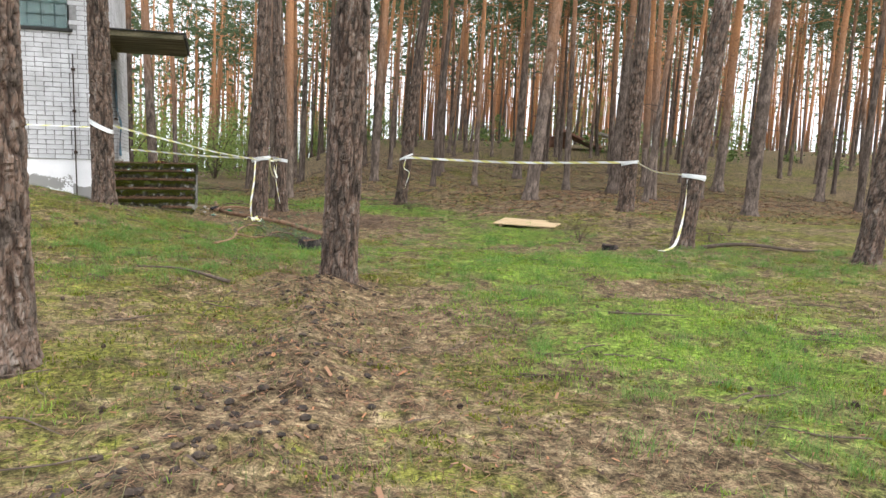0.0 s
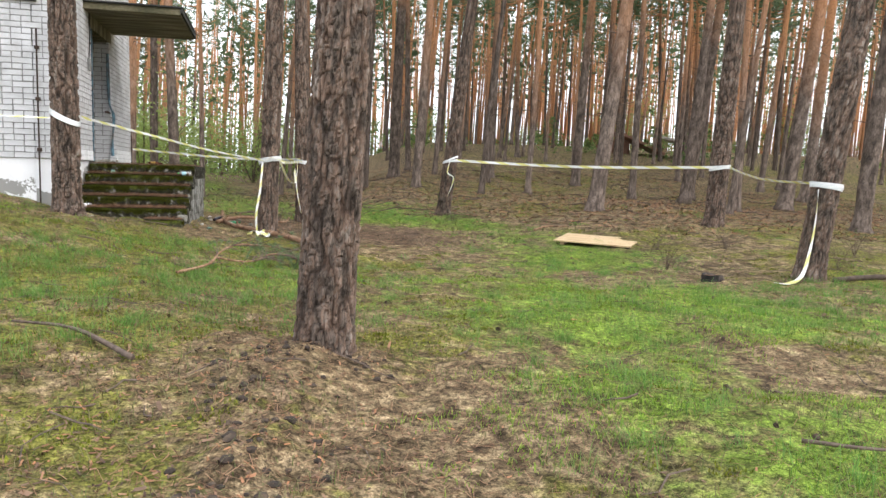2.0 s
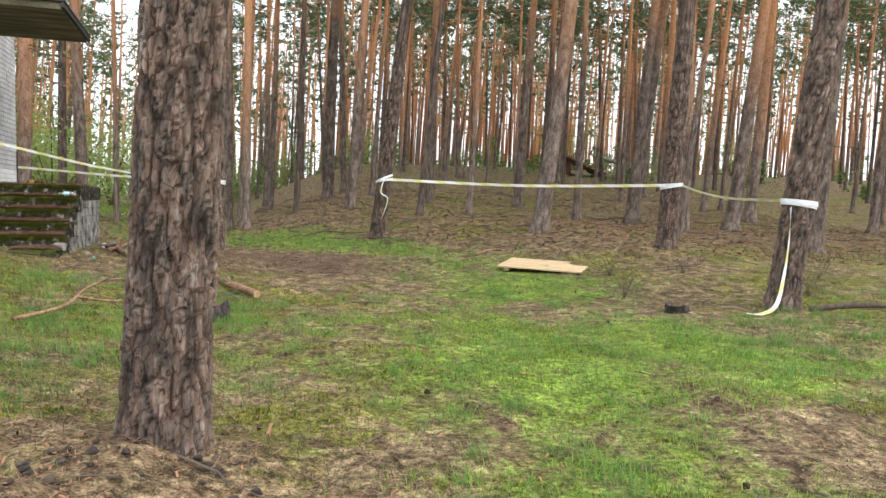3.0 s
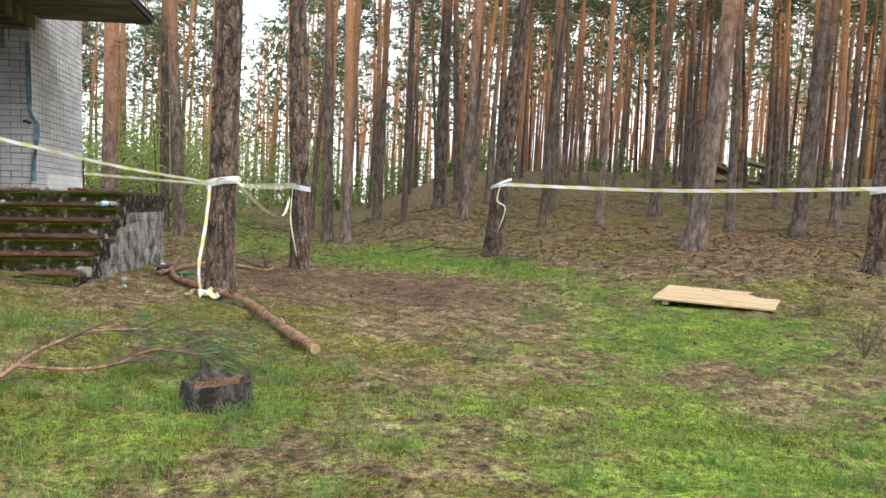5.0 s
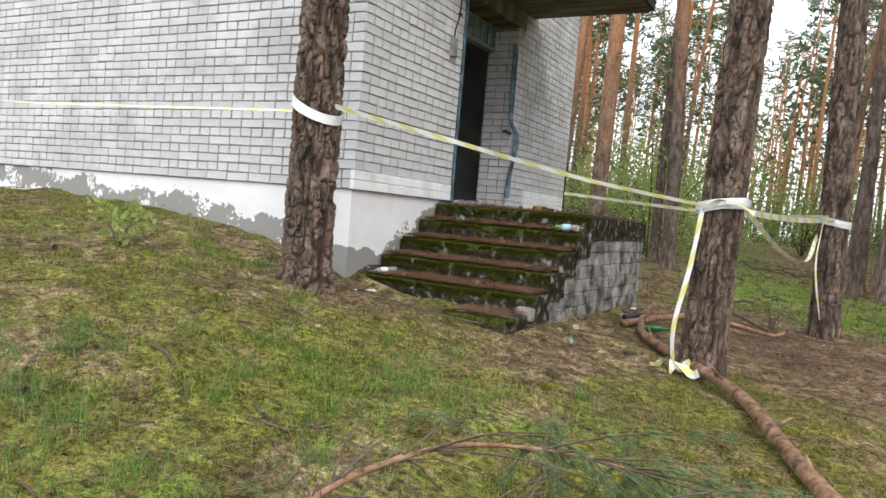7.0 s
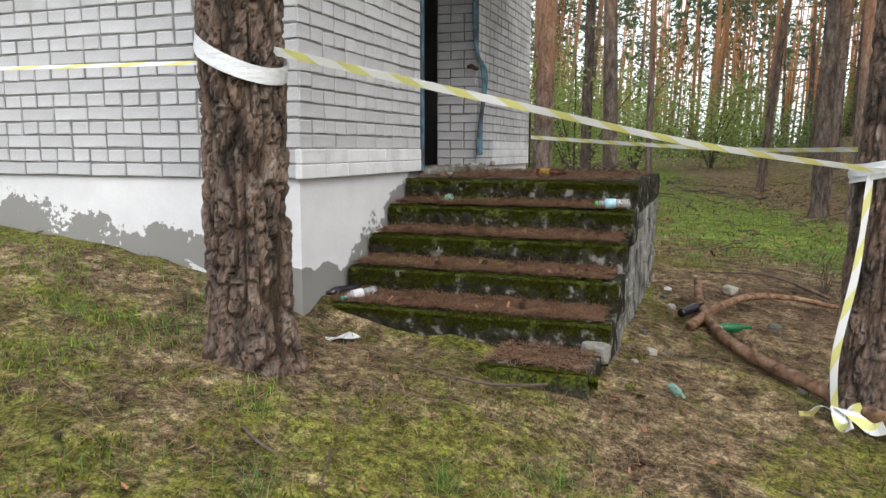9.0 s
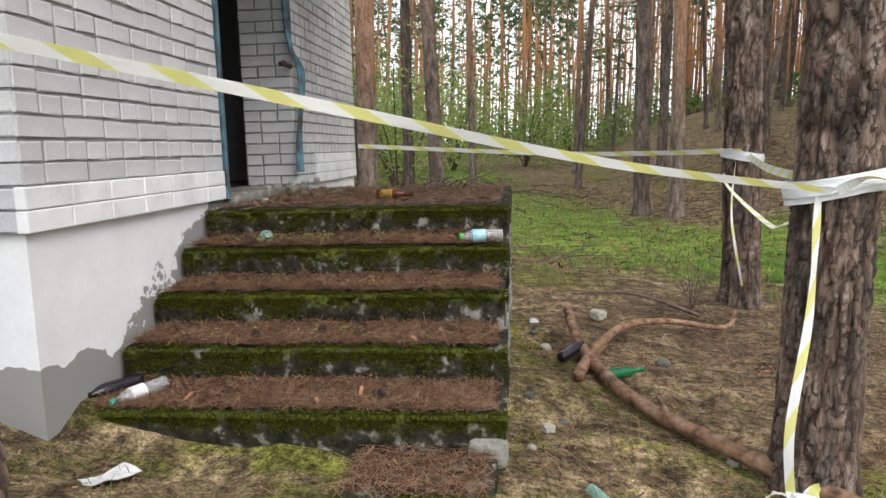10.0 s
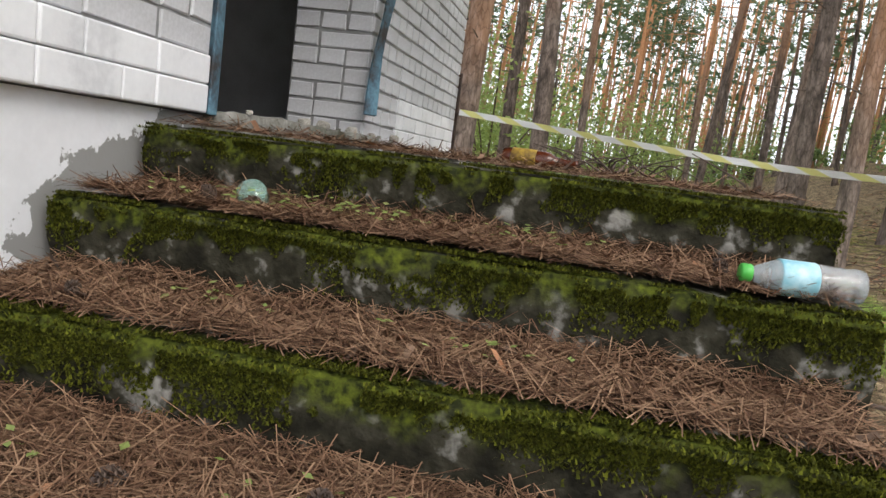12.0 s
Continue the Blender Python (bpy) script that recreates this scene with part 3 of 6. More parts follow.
def sticks(x, y, z, length, width, seed, flat=0.25):
    """Thin lying slivers."""
    r = np.random.default_rng(seed)
    n = len(x)
    a, e = r.random(n) * 2 * math.pi, r.normal(size=n) * flat
    L, w = length * (0.5 + r.random(n)) / 2, width / 2
    c, s, u = np.cos(a) * np.cos(e) * L, np.sin(a) * np.cos(e) * L, np.sin(e) * L
    px, py = -np.sin(a) * w, np.cos(a) * w
    z = z + np.abs(u) * 0.8 + 0.004
    v = np.stack([np.stack([x - c - px, y - s - py, z - u], -1), np.stack([x + c - px, y + s - py, z + u], -1),
                  np.stack([x + c + px, y + s + py, z + u + w * 0.6], -1), np.stack([x - c + px, y - s + py, z - u + w * 0.6], -1)], 1).reshape(-1, 3)
    return v, (np.arange(n) * 4)[:, None] + np.array([0, 1, 2, 3])


def scatter(n, seed, chooser, box=(-6, 13, -2.2, 19)):
    """Random places where chooser(x, y) gives a chance, denser towards the walked line."""
    r = np.random.default_rng(seed)
    x, y = box[0] + (box[1] - box[0]) * r.random(n), box[2] + (box[3] - box[2]) * r.random(n)
    keep = r.random(n) < chooser(x, y)
    off_house = ~((x < 1.45) & (y > 12.1) & (y < 16) | (x < -0.28) & (y > 12.1))
    return x[keep & off_house], y[keep & off_house]


WALKED = [(1.8, -2.8), (3, 1), (3.9, 4.5), (3.8, 6.5), (1.9, 8.5), (1.2, 11)]
def close_by(x, y, w=4.5):
    return 0.25 + 0.75 * near_line(x, y, WALKED, w)


def ground_cover():
    def grass_chance(x, y):
        g = cover(x, y)[0] + 1.3 * (value_noise(x, y, 0.26, 21) - 0.5) + 1.0 * (value_noise(x, y, 0.9, 22) - 0.5)
        return np.clip((g + 0.02) * 1.5, 0, 1) * close_by(x, y)
    x, y = scatter(800000, 31, grass_chance)
    v, f = blades(x, y, 0.032, 0.0024, 1.1, 32)
    tagged(put("short_grass", mesh_data("short_grass", v, f, M_GRASS)), "short patchy green grass on the track", "grass", kind="stuff")
    # taller tufts
    tx, ty = scatter(9500, 33, lambda a, b: np.clip(cover(a, b)[0] * 0.6 + 0.12 + 0.7 * (bumpy(a, b, 1.6, 8.4, 2.2, 1.6) + bumpy(a, b, 9.5, 6.5, 2.6, 1.6) + bumpy(a, b, 0.3, 6.5, 2.5, 2.0)) + 0.6 * (value_noise(a, b, 0.8, 30) - 0.5), 0, 0.8))
    r = np.random.default_rng(34)
    k = r.integers(20, 75, len(tx))
    wide = np.repeat(0.03 + 0.07 * r.random(len(tx)), k)
    x, y = np.repeat(tx, k) + r.normal(size=k.sum()) * wide, np.repeat(ty, k) + r.normal(size=k.sum()) * wide
    v, f = blades(x, y, 0.085, 0.0015, 1.3, 35)
    tagged(put("grass_tufts", mesh_data("grass_tufts", v, f, M_TUFT)), "taller loose tufts of fresh green grass", "grass", kind="stuff")
    x, y = scatter(330000, 36, lambda a, b: np.clip(0.25 + cover(a, b)[1] + 0.6 * (value_noise(a, b, 0.5, 37) - 0.5), 0, 0.5) * close_by(a, b))
    v, f = blades(x, y, 0.07, 0.0018, 1.3, 38, flat=True)
    tagged(put("withered_grass", mesh_data("withered_grass", v, f, M_DRYGRASS)), "thin withered straw-coloured grass", "grass", kind="stuff")
    x, y = scatter(360000, 41, lambda a, b: np.clip(0.45 - cover(a, b)[0] * 0.8 + 0.6 * (value_noise(a, b, 0.6, 42) - 0.5), 0.05, 1) * close_by(a, b))
    v, f = sticks(x, y, ground_z(x, y), 0.06, 0.0028, 43)
    tagged(put("needle_litter", mesh_data("needle_litter", v, f, M_LITTER)), "brown fallen pine needles on the forest floor", "needles", kind="stuff")
    x, y = scatter(150000, 44, lambda a, b: np.clip(0.30 + 0.6 * cover(a, b)[2] + 1.6 * bumpy(a, b, 2.2, 3.2, 0.8, 2.6) + 0.5 * (value_noise(a, b, 0.7, 45) - 0.5), 0.04, 1) * close_by(a, b))
    v, f = sticks(x, y, ground_z(x, y), 0.028, 0.009, 46, 0.25)
    # larger scraps of bark, and the litter of the rise beyond the tape
    x, y = scatter(5200, 53, lambda a, b: np.clip(0.32 + 0.4 * cover(a, b)[2] + 0.6 * near_line(a, b, BANK, 0.6), 0.05, 1))
    v2, f2 = sticks(x, y, ground_z(x, y), 0.055, 0.02, 54, 0.25)
    x, y = scatter(52000, 55, lambda a, b: np.clip(0.75 - 0.8 * cover(a, b)[0], 0.15, 1) * np.clip(1.2 - (b - 14) / 26, 0.2, 1) * (np.hypot(a - 3, b - 10) > 8), (-4, 26, 13, 38))
    v3, f3 = sticks(x, y, ground_z(x, y), 0.13, 0.018, 56, 0.22)
    f = np.concatenate([f, f2 + len(v), f3 + len(v) + len(v2)])
    v = np.concatenate([v, v2, v3])
    tagged(put("bark_litter", mesh_data("bark_litter", v, f, M_DEBRIS)), "dark bark flakes and leaf scraps on the ground", "litter", kind="stuff")
    # grass and withered stalks further up the rise
    x, y = scatter(60000, 57, lambda a, b: np.clip(0.35 + 0.9 * cover(a, b)[0] + 0.8 * (value_noise(a, b, 1.3, 58) - 0.5), 0, 0.9), (-4, 26, 13, 36))
    v, f = blades(x, y, 0.07, 0.006, 1.2, 59)
    tagged(put("rise_grass", mesh_data("rise_grass", v, f, M_DRYGRASS)), "thin straw-coloured grass on the wooded rise", "grass", kind="stuff")
    # clods of dark soil along the worn bank
    r = np.random.default_rng(60)
    clods = []
    for _ in range(420):
        i = int(r.integers(len(BANK) - 1))
        q = r.random()
        cx = BANK[i][0] * (1 - q) + BANK[i + 1][0] * q + 0.22 * r.normal()
        cy = BANK[i][1] * (1 - q) + BANK[i + 1][1] * q + 0.22 * r.normal()
        a = 0.008 + 0.016 * r.random() ** 2
        v, f = tube([(0, 0, -0.9), (0.1, 0, -0.5), (0, 0.1, 0.3), (0, 0, 0.8)], [0.5, 1.0, 0.85, 0.3], 6, 0.16, int(r.integers(9999)))
        turn_ = np.array(pose(0, 0, 0, r.random() * 360, r.random() * 360, r.random() * 360))[:3, :3]
        clods.append((v @ turn_.T * a * np.array((1.3, 1.3, 0.8)) + np.array((cx, cy, float(ground_z(cx, cy)) + a * 0.3)), f))
    v, f = join(clods)
    tagged(put("soil_clods", mesh_data("soil_clods", v, f, M_SOIL)), "dark crumbling clods of soil along a worn bank", "soil", kind="stuff")
    # cushions of moss
    x, y = scatter(5500, 47, lambda a, b: np.clip(0.15 + cover(a, b)[1] * 1.6, 0, 0.9) * (0.4 + 0.6 * close_by(a, b)))
    r = np.random.default_rng(48)
    k = r.integers(25, 70, len(x))
    s = np.repeat(0.03 + 0.06 * r.random(len(x)), k)
    x, y = np.repeat(x, k) + r.normal(size=k.sum()) * s, np.repeat(y, k) + r.normal(size=k.sum()) * s
    v, f = blades(x, y, 0.022, 0.005, 0.5, 49)
    tagged(put("moss_cushions", mesh_data("moss_cushions", v, f, M_GMOSS)), "yellow-green moss cushions on the ground", "moss", kind="stuff")
    # twigs
    x, y = scatter(1300, 51, lambda a, b: np.clip(0.5 - 0.4 * cover(a, b)[0], 0, 1))
    pieces = []
    for i in range(len(x)):
        L, a = 0.12 + 0.5 * rng.random() ** 2, rng.random() * 6.28
        pts = np.array([(x[i] + math.cos(a) * L * (q - 0.5) + 0.05 * L * rng.normal(), y[i] + math.sin(a) * L * (q - 0.5) + 0.05 * L * rng.normal(), 0) for q in np.linspace(0, 1, 4)])
        pts[:, 2] = ground_z(pts[:, 0], pts[:, 1]) + 0.008 + 0.02 * rng.random(4)
        pieces.append(tube(pts, np.array([1, 0.9, 0.7, 0.4]) * (0.003 + 0.005 * rng.random()), 4))
    v, f = join(pieces)
    r2 = np.random.default_rng(52)
    for _ in range(420):
        cx, cy = -3 + 27 * r2.random(), 16.5 + 19 * r2.random()
        if cx < 1.8 and cy < 18.5:
            continue
        L, a = 0.3 + 1.3 * r2.random() ** 2, r2.random() * 6.28
        pts = np.array([(cx + math.cos(a) * L * (q - 0.5) + 0.08 * L * r2.normal(), cy + math.sin(a) * L * (q - 0.5) + 0.08 * L * r2.normal(), 0) for q in np.linspace(0, 1, 5)])
        pts[:, 2] = ground_z(pts[:, 0], pts[:, 1]) + 0.02 + 0.10 * r2.random(5)
        pieces.append(tube(pts, np.array([1, 0.9, 0.8, 0.6, 0.3]) * (0.006 + 0.014 * r2.random() ** 2), 4))
    v, f = join(pieces)
    tagged(put("fallen_twigs", mesh_data("fallen_twigs", v, f, M_TWIG)), "thin dry twigs lying on the ground", "twigs", kind="stuff")
ground_cover()

# ---- the house ----
WX, WY, WF, TOP = -0.31, 12.15, 17.6, 6.4
COURSE, HEAD = 0.0865, 0.1405
FLOOR_Z, DOOR0, DOOR1, DOORTOP, DEPTH = 1.70, 14.0, 15.42, 3.98, 0.42
BAND = 1.70
M_PLINTH_S = plinth_mat("flaking_plinth_long", 0.93, 0.085, 0, 0.32, 0.56, 0.56, 0.0)
M_PLINTH_E = plinth_mat("flaking_plinth_end", -6.2, 0, -0.56, 0.05, 0.43, 0.585, 1.12)


def setting(name, bm, material, label, category):
    me = bpy.data.meshes.new(name)
    bm.to_mesh(me)
    bm.free()
    me.materials.append(material)
    return tagged(new(name, me), label, category, kind="structure")


# end wall with the doorway
bm = box_bm(WX - DEPTH, WY + 0.010, BAND, WX - 0.010, DOOR0 - 0.004, TOP)
box_bm(WX - DEPTH, DOOR1 + 0.012, BAND, WX - 0.010, WF - 0.012, TOP, bm=bm)
box_bm(WX - DEPTH, DOOR0 - 0.004, DOORTOP, WX - 0.010, DOOR1 + 0.012, TOP, bm=bm)
wall_east = setting("wall_east", bm, M_MORTAR, "white-painted silicate brick end wall with a doorway", "wall")
bm = box_bm(WX - DEPTH, WY + 0.03, 0.2, WX - 0.03, WF - 0.03, BAND - 0.003)
plinth_east = setting("plinth_east", bm, M_PLINTH_E, "whitewashed plinth flaking to grey render by the steps", "plinth")
# long wall, with its window high up
WIN0, WIN1, WINZ0, WINZ1 = -2.3, -0.70, 4.05, 4.95
bm = box_bm(-11.6, WY + 0.010, BAND, WIN0, WY + 0.5, TOP)
box_bm(WIN0, WY + 0.010, BAND, WIN1, WY + 0.5, WINZ0, bm=bm)
box_bm(WIN0, WY + 0.010, WINZ1, WIN1, WY + 0.5, TOP, bm=bm)
box_bm(WIN1, WY + 0.010, BAND, WX - DEPTH - 0.002, WY + 0.5, TOP, bm=bm)
wall_south = setting("wall_south", bm, M_MORTAR, "long white-painted silicate brick wall", "wall")
bm = box_bm(-11.58, WY + 0.03, 0.2, WX - DEPTH - 0.002, WY + 0.48, BAND - 0.003)
setting("plinth_south", bm, M_PLINTH_S, "whitewashed plinth with grey flaked patches above the moss", "plinth")
bm = box_bm(-11.6, WF - 0.5, 0.4, WX - DEPTH - 0.002, WF - 0.02, TOP)
setting("wall_north", bm, M_BRICK, "white brick back wall", "wall")
# unseen wall; its gap above 3.4 m is added so sky lights the transom
bm = box_bm(-11.6, WY + 0.502, 0.4, -11.1, 14.3, TOP)
box_bm(-11.6, 15.9, 0.4, -11.1, WF - 0.502, TOP, bm=bm)
box_bm(-11.6, 14.3, 0.4, -11.1, 15.9, 3.4, bm=bm)
setting("wall_west", bm, M_BRICK, "unseen white brick wall, opening added to light the transom", "wall")
setting("house_floor", box_bm(-11.1, WY + 0.5, 1.5, WX - 0.10, WF - 0.5, FLOOR_Z - 0.004), M_CONC, "dusty concrete floor inside the doorway", "floor")
setting("ceiling", box_bm(-11.1, WY + 0.5, 5.2, WX - DEPTH, WF - 0.5, 5.35), M_DARK, "near-black concrete ceiling, interior shade put into its colour", "ceiling")
setting("house_roof", box_bm(-11.9, WY - 0.25, TOP + 0.002, WX + 0.25, WF + 0.25, TOP + 0.18, 0.02), M_TAR, "flat felt roof", "roof")
# added wall that ends the view; the doorway's darkness is its base colour
setting("inner_wall", box_bm(-3.1, WY + 0.5, FLOOR_Z, -3.0, WF - 0.5, 3.62), M_DARK, "near-black wall closing the doorway, interior shade in its colour", "wall")


def brick_mesh(length, name):
    """One brick with rounded arrises, its face on y = 0 looking to -y."""
    h, d, c = COURSE - 0.014, 0.05, 0.004
    L, H = length / 2, h / 2
    r = np.random.default_rng(int(length * 1000) + len(name))
    front = [(-L + c, 0, -H + c), (L - c, 0, -H + c), (L - c, 0, H - c), (-L + c, 0, H - c)]
    ring = [(-L, c, -H), (L, c, -H), (L, c, H), (-L, c, H)]
    back = [(-L, d, -H), (L, d, -H), (L, d, H), (-L, d, H)]
    v = np.array(front + ring + back) + np.concatenate([r.normal(size=(8, 3)) * np.array((0.002, 0.0, 0.002)), np.zeros((4, 3))])
    f = [[0, 1, 2, 3]] + [[4 + i, 4 + (i + 1) % 4, (i + 1) % 4, i] for i in range(4)] + [[8 + i, 8 + (i + 1) % 4, 4 + (i + 1) % 4, 4 + i] for i in range(4)]
    return v, f


BRICKS = {}
for kind_, size_ in (("header", HEAD - 0.015), ("stretcher", 2 * HEAD - 0.015), ("half", HEAD * 0.55)):
    BRICKS[kind_] = [brick_mesh(size_, kind_ + "x" * i) for i in range(4)]
BRICK_DATA = {(k, i): mesh_data("brick", v, f, M_BRICK) for k, l in BRICKS.items() for i, (v, f) in enumerate(l)}


def lay(wall, place, u0, u1, z0, z1, single, hole=None, phase=0):
    """English bond over the face; place(u, z) gives a brick's pose. Bricks where single(u, z) is true are objects of their own."""
    rest = []
    rows = int(round((z1 - z0) / COURSE))
    for i in range(rows):
        z = z0 + (i + 0.5) * COURSE
        head = (i + phase) % 2 == 1
        step = HEAD if head else 2 * HEAD
        u = u0 if head else u0 - (0 if (i + phase) % 4 == 0 else HEAD)
        while u < u1 - 0.03:
            a, b = max(u, u0), min(u + step, u1)
            u += step
            if b - a < 0.04:
                continue
            kind = "header" if b - a < 1.5 * HEAD else "stretcher"
            c = (a + b) / 2
            if hole and hole(c, z):
                continue
            k = int(rng.integers(4))
            sx = (b - a - 0.015) / ((HEAD if kind == "header" else 2 * HEAD) - 0.015)
            m = place(c + rng.normal() * 0.0015, z + rng.normal() * 0.0015) @ pose(0, abs(rng.normal()) * 0.0012, 0, rng.normal() * 0.25, rng.normal() * 0.4, rng.normal() * 0.25) @ Matrix.Diagonal((sx, 1, 1, 1))
            if single(c, z):
                put("brick", BRICK_DATA[kind, k], wall, "", m)
            else:
                v, f = BRICKS[kind][k]
                mm = np.array(m)
                rest.append((v @ mm[:3, :3].T + mm[:3, 3], f))
    if rest:
        v, f = join(rest)
        ob = put("brick_rows", mesh_data("brick_rows", v, f, M_BRICK), wall)
        ob["kind"] = "stuff"


def lay_all_bricks():
    east = lambda u, z: pose(WX, u, z, 0, 0, 90)
    south = lambda u, z: pose(u, WY, z)
    jamb = lambda u, z: pose(u, DOOR1, z)
    lay(wall_east, east, WY, DOOR0 - 0.045, BAND, TOP, lambda u, z: z < 3.45)
    lay(wall_east, east, DOOR1, WF, BAND, TOP, lambda u, z: z < 2.4)
    lay(wall_east, east, DOOR0 - 0.03, DOOR1, DOORTOP + 0.24, TOP, lambda u, z: False)
    lay(wall_east, jamb, WX - DEPTH, WX - 0.004, BAND, DOORTOP, lambda u, z: z < 2.9, phase=1)
    inwin = lambda u, z: WIN0 - 0.05 < u < WIN1 + 0.05 and WINZ0 - 0.04 < z < WINZ1 + 0.04
    lay(wall_south, south, -10.0, WX, BAND, TOP, lambda u, z: u > -3.0 and z < 2.75, inwin)


# painted band above the plinth: two whitewashed courses that stand a little proud
def painted_band():
    for i in range(2):
        z = BAND + 0.004 + i * COURSE
        band = setting("band_course", box_bm(WX - 0.02, WY + 0.02, z, WX + 0.001, DOOR0 - 0.05, z + COURSE - 0.006), M_WHITE, "whitewashed brick band along the base of the wall", "trim")
        y = WY - 0.004
        while y < DOOR0 - 0.06:
            L = min(2 * HEAD if (i + int(y * 3)) % 5 else HEAD, DOOR0 - 0.05 - y)
            if L > 0.03:
                part("brick", box_bm(WX - 0.04, y + 0.002, z - 0.002, WX + 0.007 + 0.003 * rng.random(), y + L - 0.003, z + COURSE - 0.005, 0.006), M_WHITE, band)
            y += L
    for i in range(3):
        z = BAND + 0.004 + i * COURSE
        band = setting("band_course", box_bm(WX - 0.02, DOOR1 + 0.55, z, WX + 0.001, WF - 0.02, z + COURSE - 0.006), M_WHITE, "whitewashed brick band along the base of the wall", "trim")
        y = DOOR1 + 0.55 + (0.14 if i % 2 else 0)
        while y < WF - 0.02:
            L = min(2 * HEAD, WF + 0.003 - y)
            part("brick", box_bm(WX - 0.04, y + 0.003, z - 0.002, WX + 0.007 + 0.003 * rng.random(), y + L - 0.003, z + COURSE - 0.006, 0.006), M_WHITE, band)
            y += L
painted_band()

# lintel, canopy
setting("door_lintel", box_bm(WX - DEPTH, DOOR0 - 0.2, DOORTOP, WX + 0.004, DOOR1 + 0.2, DOORTOP + 0.216, 0.006), M_CANOPY, "bare concrete lintel over the doorway", "lintel")
canopy = thing("door_canopy", "stained concrete canopy slab over the doorway", "canopy", (WX, 14.7, 4.2))
part("slab", box_bm(-0.25, -1.25, 0.0, 1.52, 1.15, 0.11, 0.012), M_CANOPY, canopy)
part("roofing_felt", box_bm(-0.005, -1.29, 0.112, 1.57, 1.19, 0.14, 0.006), M_TAR, canopy, "black roofing felt with a torn edge")
part("drip_edge", box_bm(1.522, -1.28, 0.03, 1.56, 1.18, 0.11, 0.006), M_TAR, canopy)

# remains of the door frame
frame_thing = thing("door_frame", "flaking blue steel door frame, bent and torn loose", "door frame", (WX, DOOR0, FLOOR_Z))
part("frame_post", box_bm(-0.14, -0.04, 0.0, 0.006, -0.004, DOORTOP - FLOOR_Z, 0.004), M_BLUE, frame_thing)
part("frame_lip", box_bm(0.008, -0.052, 0.0, 0.016, -0.008, DOORTOP - FLOOR_Z - 0.02, 0.002), M_BLUE, frame_thing)
dy = DOOR1 - DOOR0
strip = smooth_line([(-0.02, dy - 0.03, 2.06), (-0.01, dy - 0.03, 1.35), (0.015, dy - 0.05, 1.08), (0.05, dy + 0.06, 0.93), (0.055, dy + 0.05, 0.72), (0.04, dy - 0.02, 0.4), (0.05, dy - 0.07, 0.12)], 30)
v, f = [], []
for i, p in enumerate(strip):
    w, tw = 0.075, 0.5 + 0.3 * math.sin(i * 0.5)
    for a, b in ((-1, -1), (1, -1), (1, 1), (-1, 1)):
        v.append((p[0] + a * w * 0.35 * math.sin(tw) + b * 0.004, p[1] + a * w * 0.5 * math.cos(tw * 0.5), p[2] + b * 0.003))
    if i:
        o = i * 4
        f += [[o - 4 + j, o - 4 + (j + 1) % 4, o + (j + 1) % 4, o + j] for j in range(4)]
f += [[3, 2, 1, 0], [len(v) - 4, len(v) - 3, len(v) - 2, len(v) - 1]]
put("bent_strip", mesh_data("bent_strip", v, f, M_BLUE), frame_thing, "bent blue steel strip")
v, f = tube([(0.0, dy - 0.02, 0.94), (-0.03, dy - 0.1, 0.96), (-0.05, dy - 0.13, 0.95)], [0.02, 0.024, 0.02], 8)
put("hinge", mesh_data("hinge", v, f, M_RUST), frame_thing, "rusty hinge")

# glass block light over the inner door
transom = tagged(thing("transom_window", "small greenish glass-block window over the inner door", "window", (WX - DEPTH + 0.06, DOOR0, 3.715)), kind="structure")
for i in range(2):
    for j in range(7):
        part("glass_block", box_bm(-0.04, 0.01 + j * 0.2, 0.012 + i * 0.118, 0.04, 0.195 + j * 0.2, 0.124 + i * 0.118, 0.012), M_GLASSBLOCK, transom)
part("window_frame", box_bm(-0.045, -0.0, 0.245, 0.045, 1.41, 0.262), M_MORTAR, transom)
part("lower_bar", box_bm(-0.045, -0.0, -0.04, 0.045, 1.41, 0.008), M_MORTAR, transom)
window = tagged(thing("window_1", "dark green glass-block window high in the brick wall", "window", (WIN0, WY + 0.08, WINZ0)), kind="structure")
for i in range(4):
    for j in range(7):
        part("glass_block", box_bm(0.02 + j * 0.224, -0.03, 0.02 + i * 0.218, 0.23 + j * 0.224, 0.05, 0.222 + i * 0.218, 0.012), M_GLASSBLOCK, window)
# near-black sheet behind the blocks, painted as the shade of the room
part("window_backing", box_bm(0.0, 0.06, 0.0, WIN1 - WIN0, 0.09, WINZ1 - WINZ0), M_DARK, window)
part("window_sill", box_bm(-0.05, -0.12, -0.06, WIN1 - WIN0 + 0.05, 0.05, -0.002, 0.006), M_TAR, window)

# cable, box and rod on the walls
cable = thing("wall_cable", "black cable with a small junction box on the brick wall", "cable", (WX + 0.012, 13.78, 3.35))
v, f = tube(smooth_line([(0, 0.06, 1.4), (0, 0.05, 0.7), (0, 0.02, 0.33), (0.004, -0.05, 0.16), (0.004, -0.06, 0.03)], 16), [0.008] * 16, 6)
put("cable", mesh_data("cable", v, f, M_TAR), cable)
part("junction_box", box_bm(-0.01, -0.12, -0.13, 0.035, -0.02, 0.07, 0.008), M_MORTAR, cable, "grey junction box")
for i, zz in enumerate((0.33, 0.75)):
    part("clamp", box_bm(-0.006, 0.0, zz, 0.016, 0.06, zz + 0.03, 0.004), M_RUST, cable)
rod = thing("tape_hook", "rusty iron rod with a hook at the wall corner", "rod", (WX + 0.02, WF - 0.06, BAND))
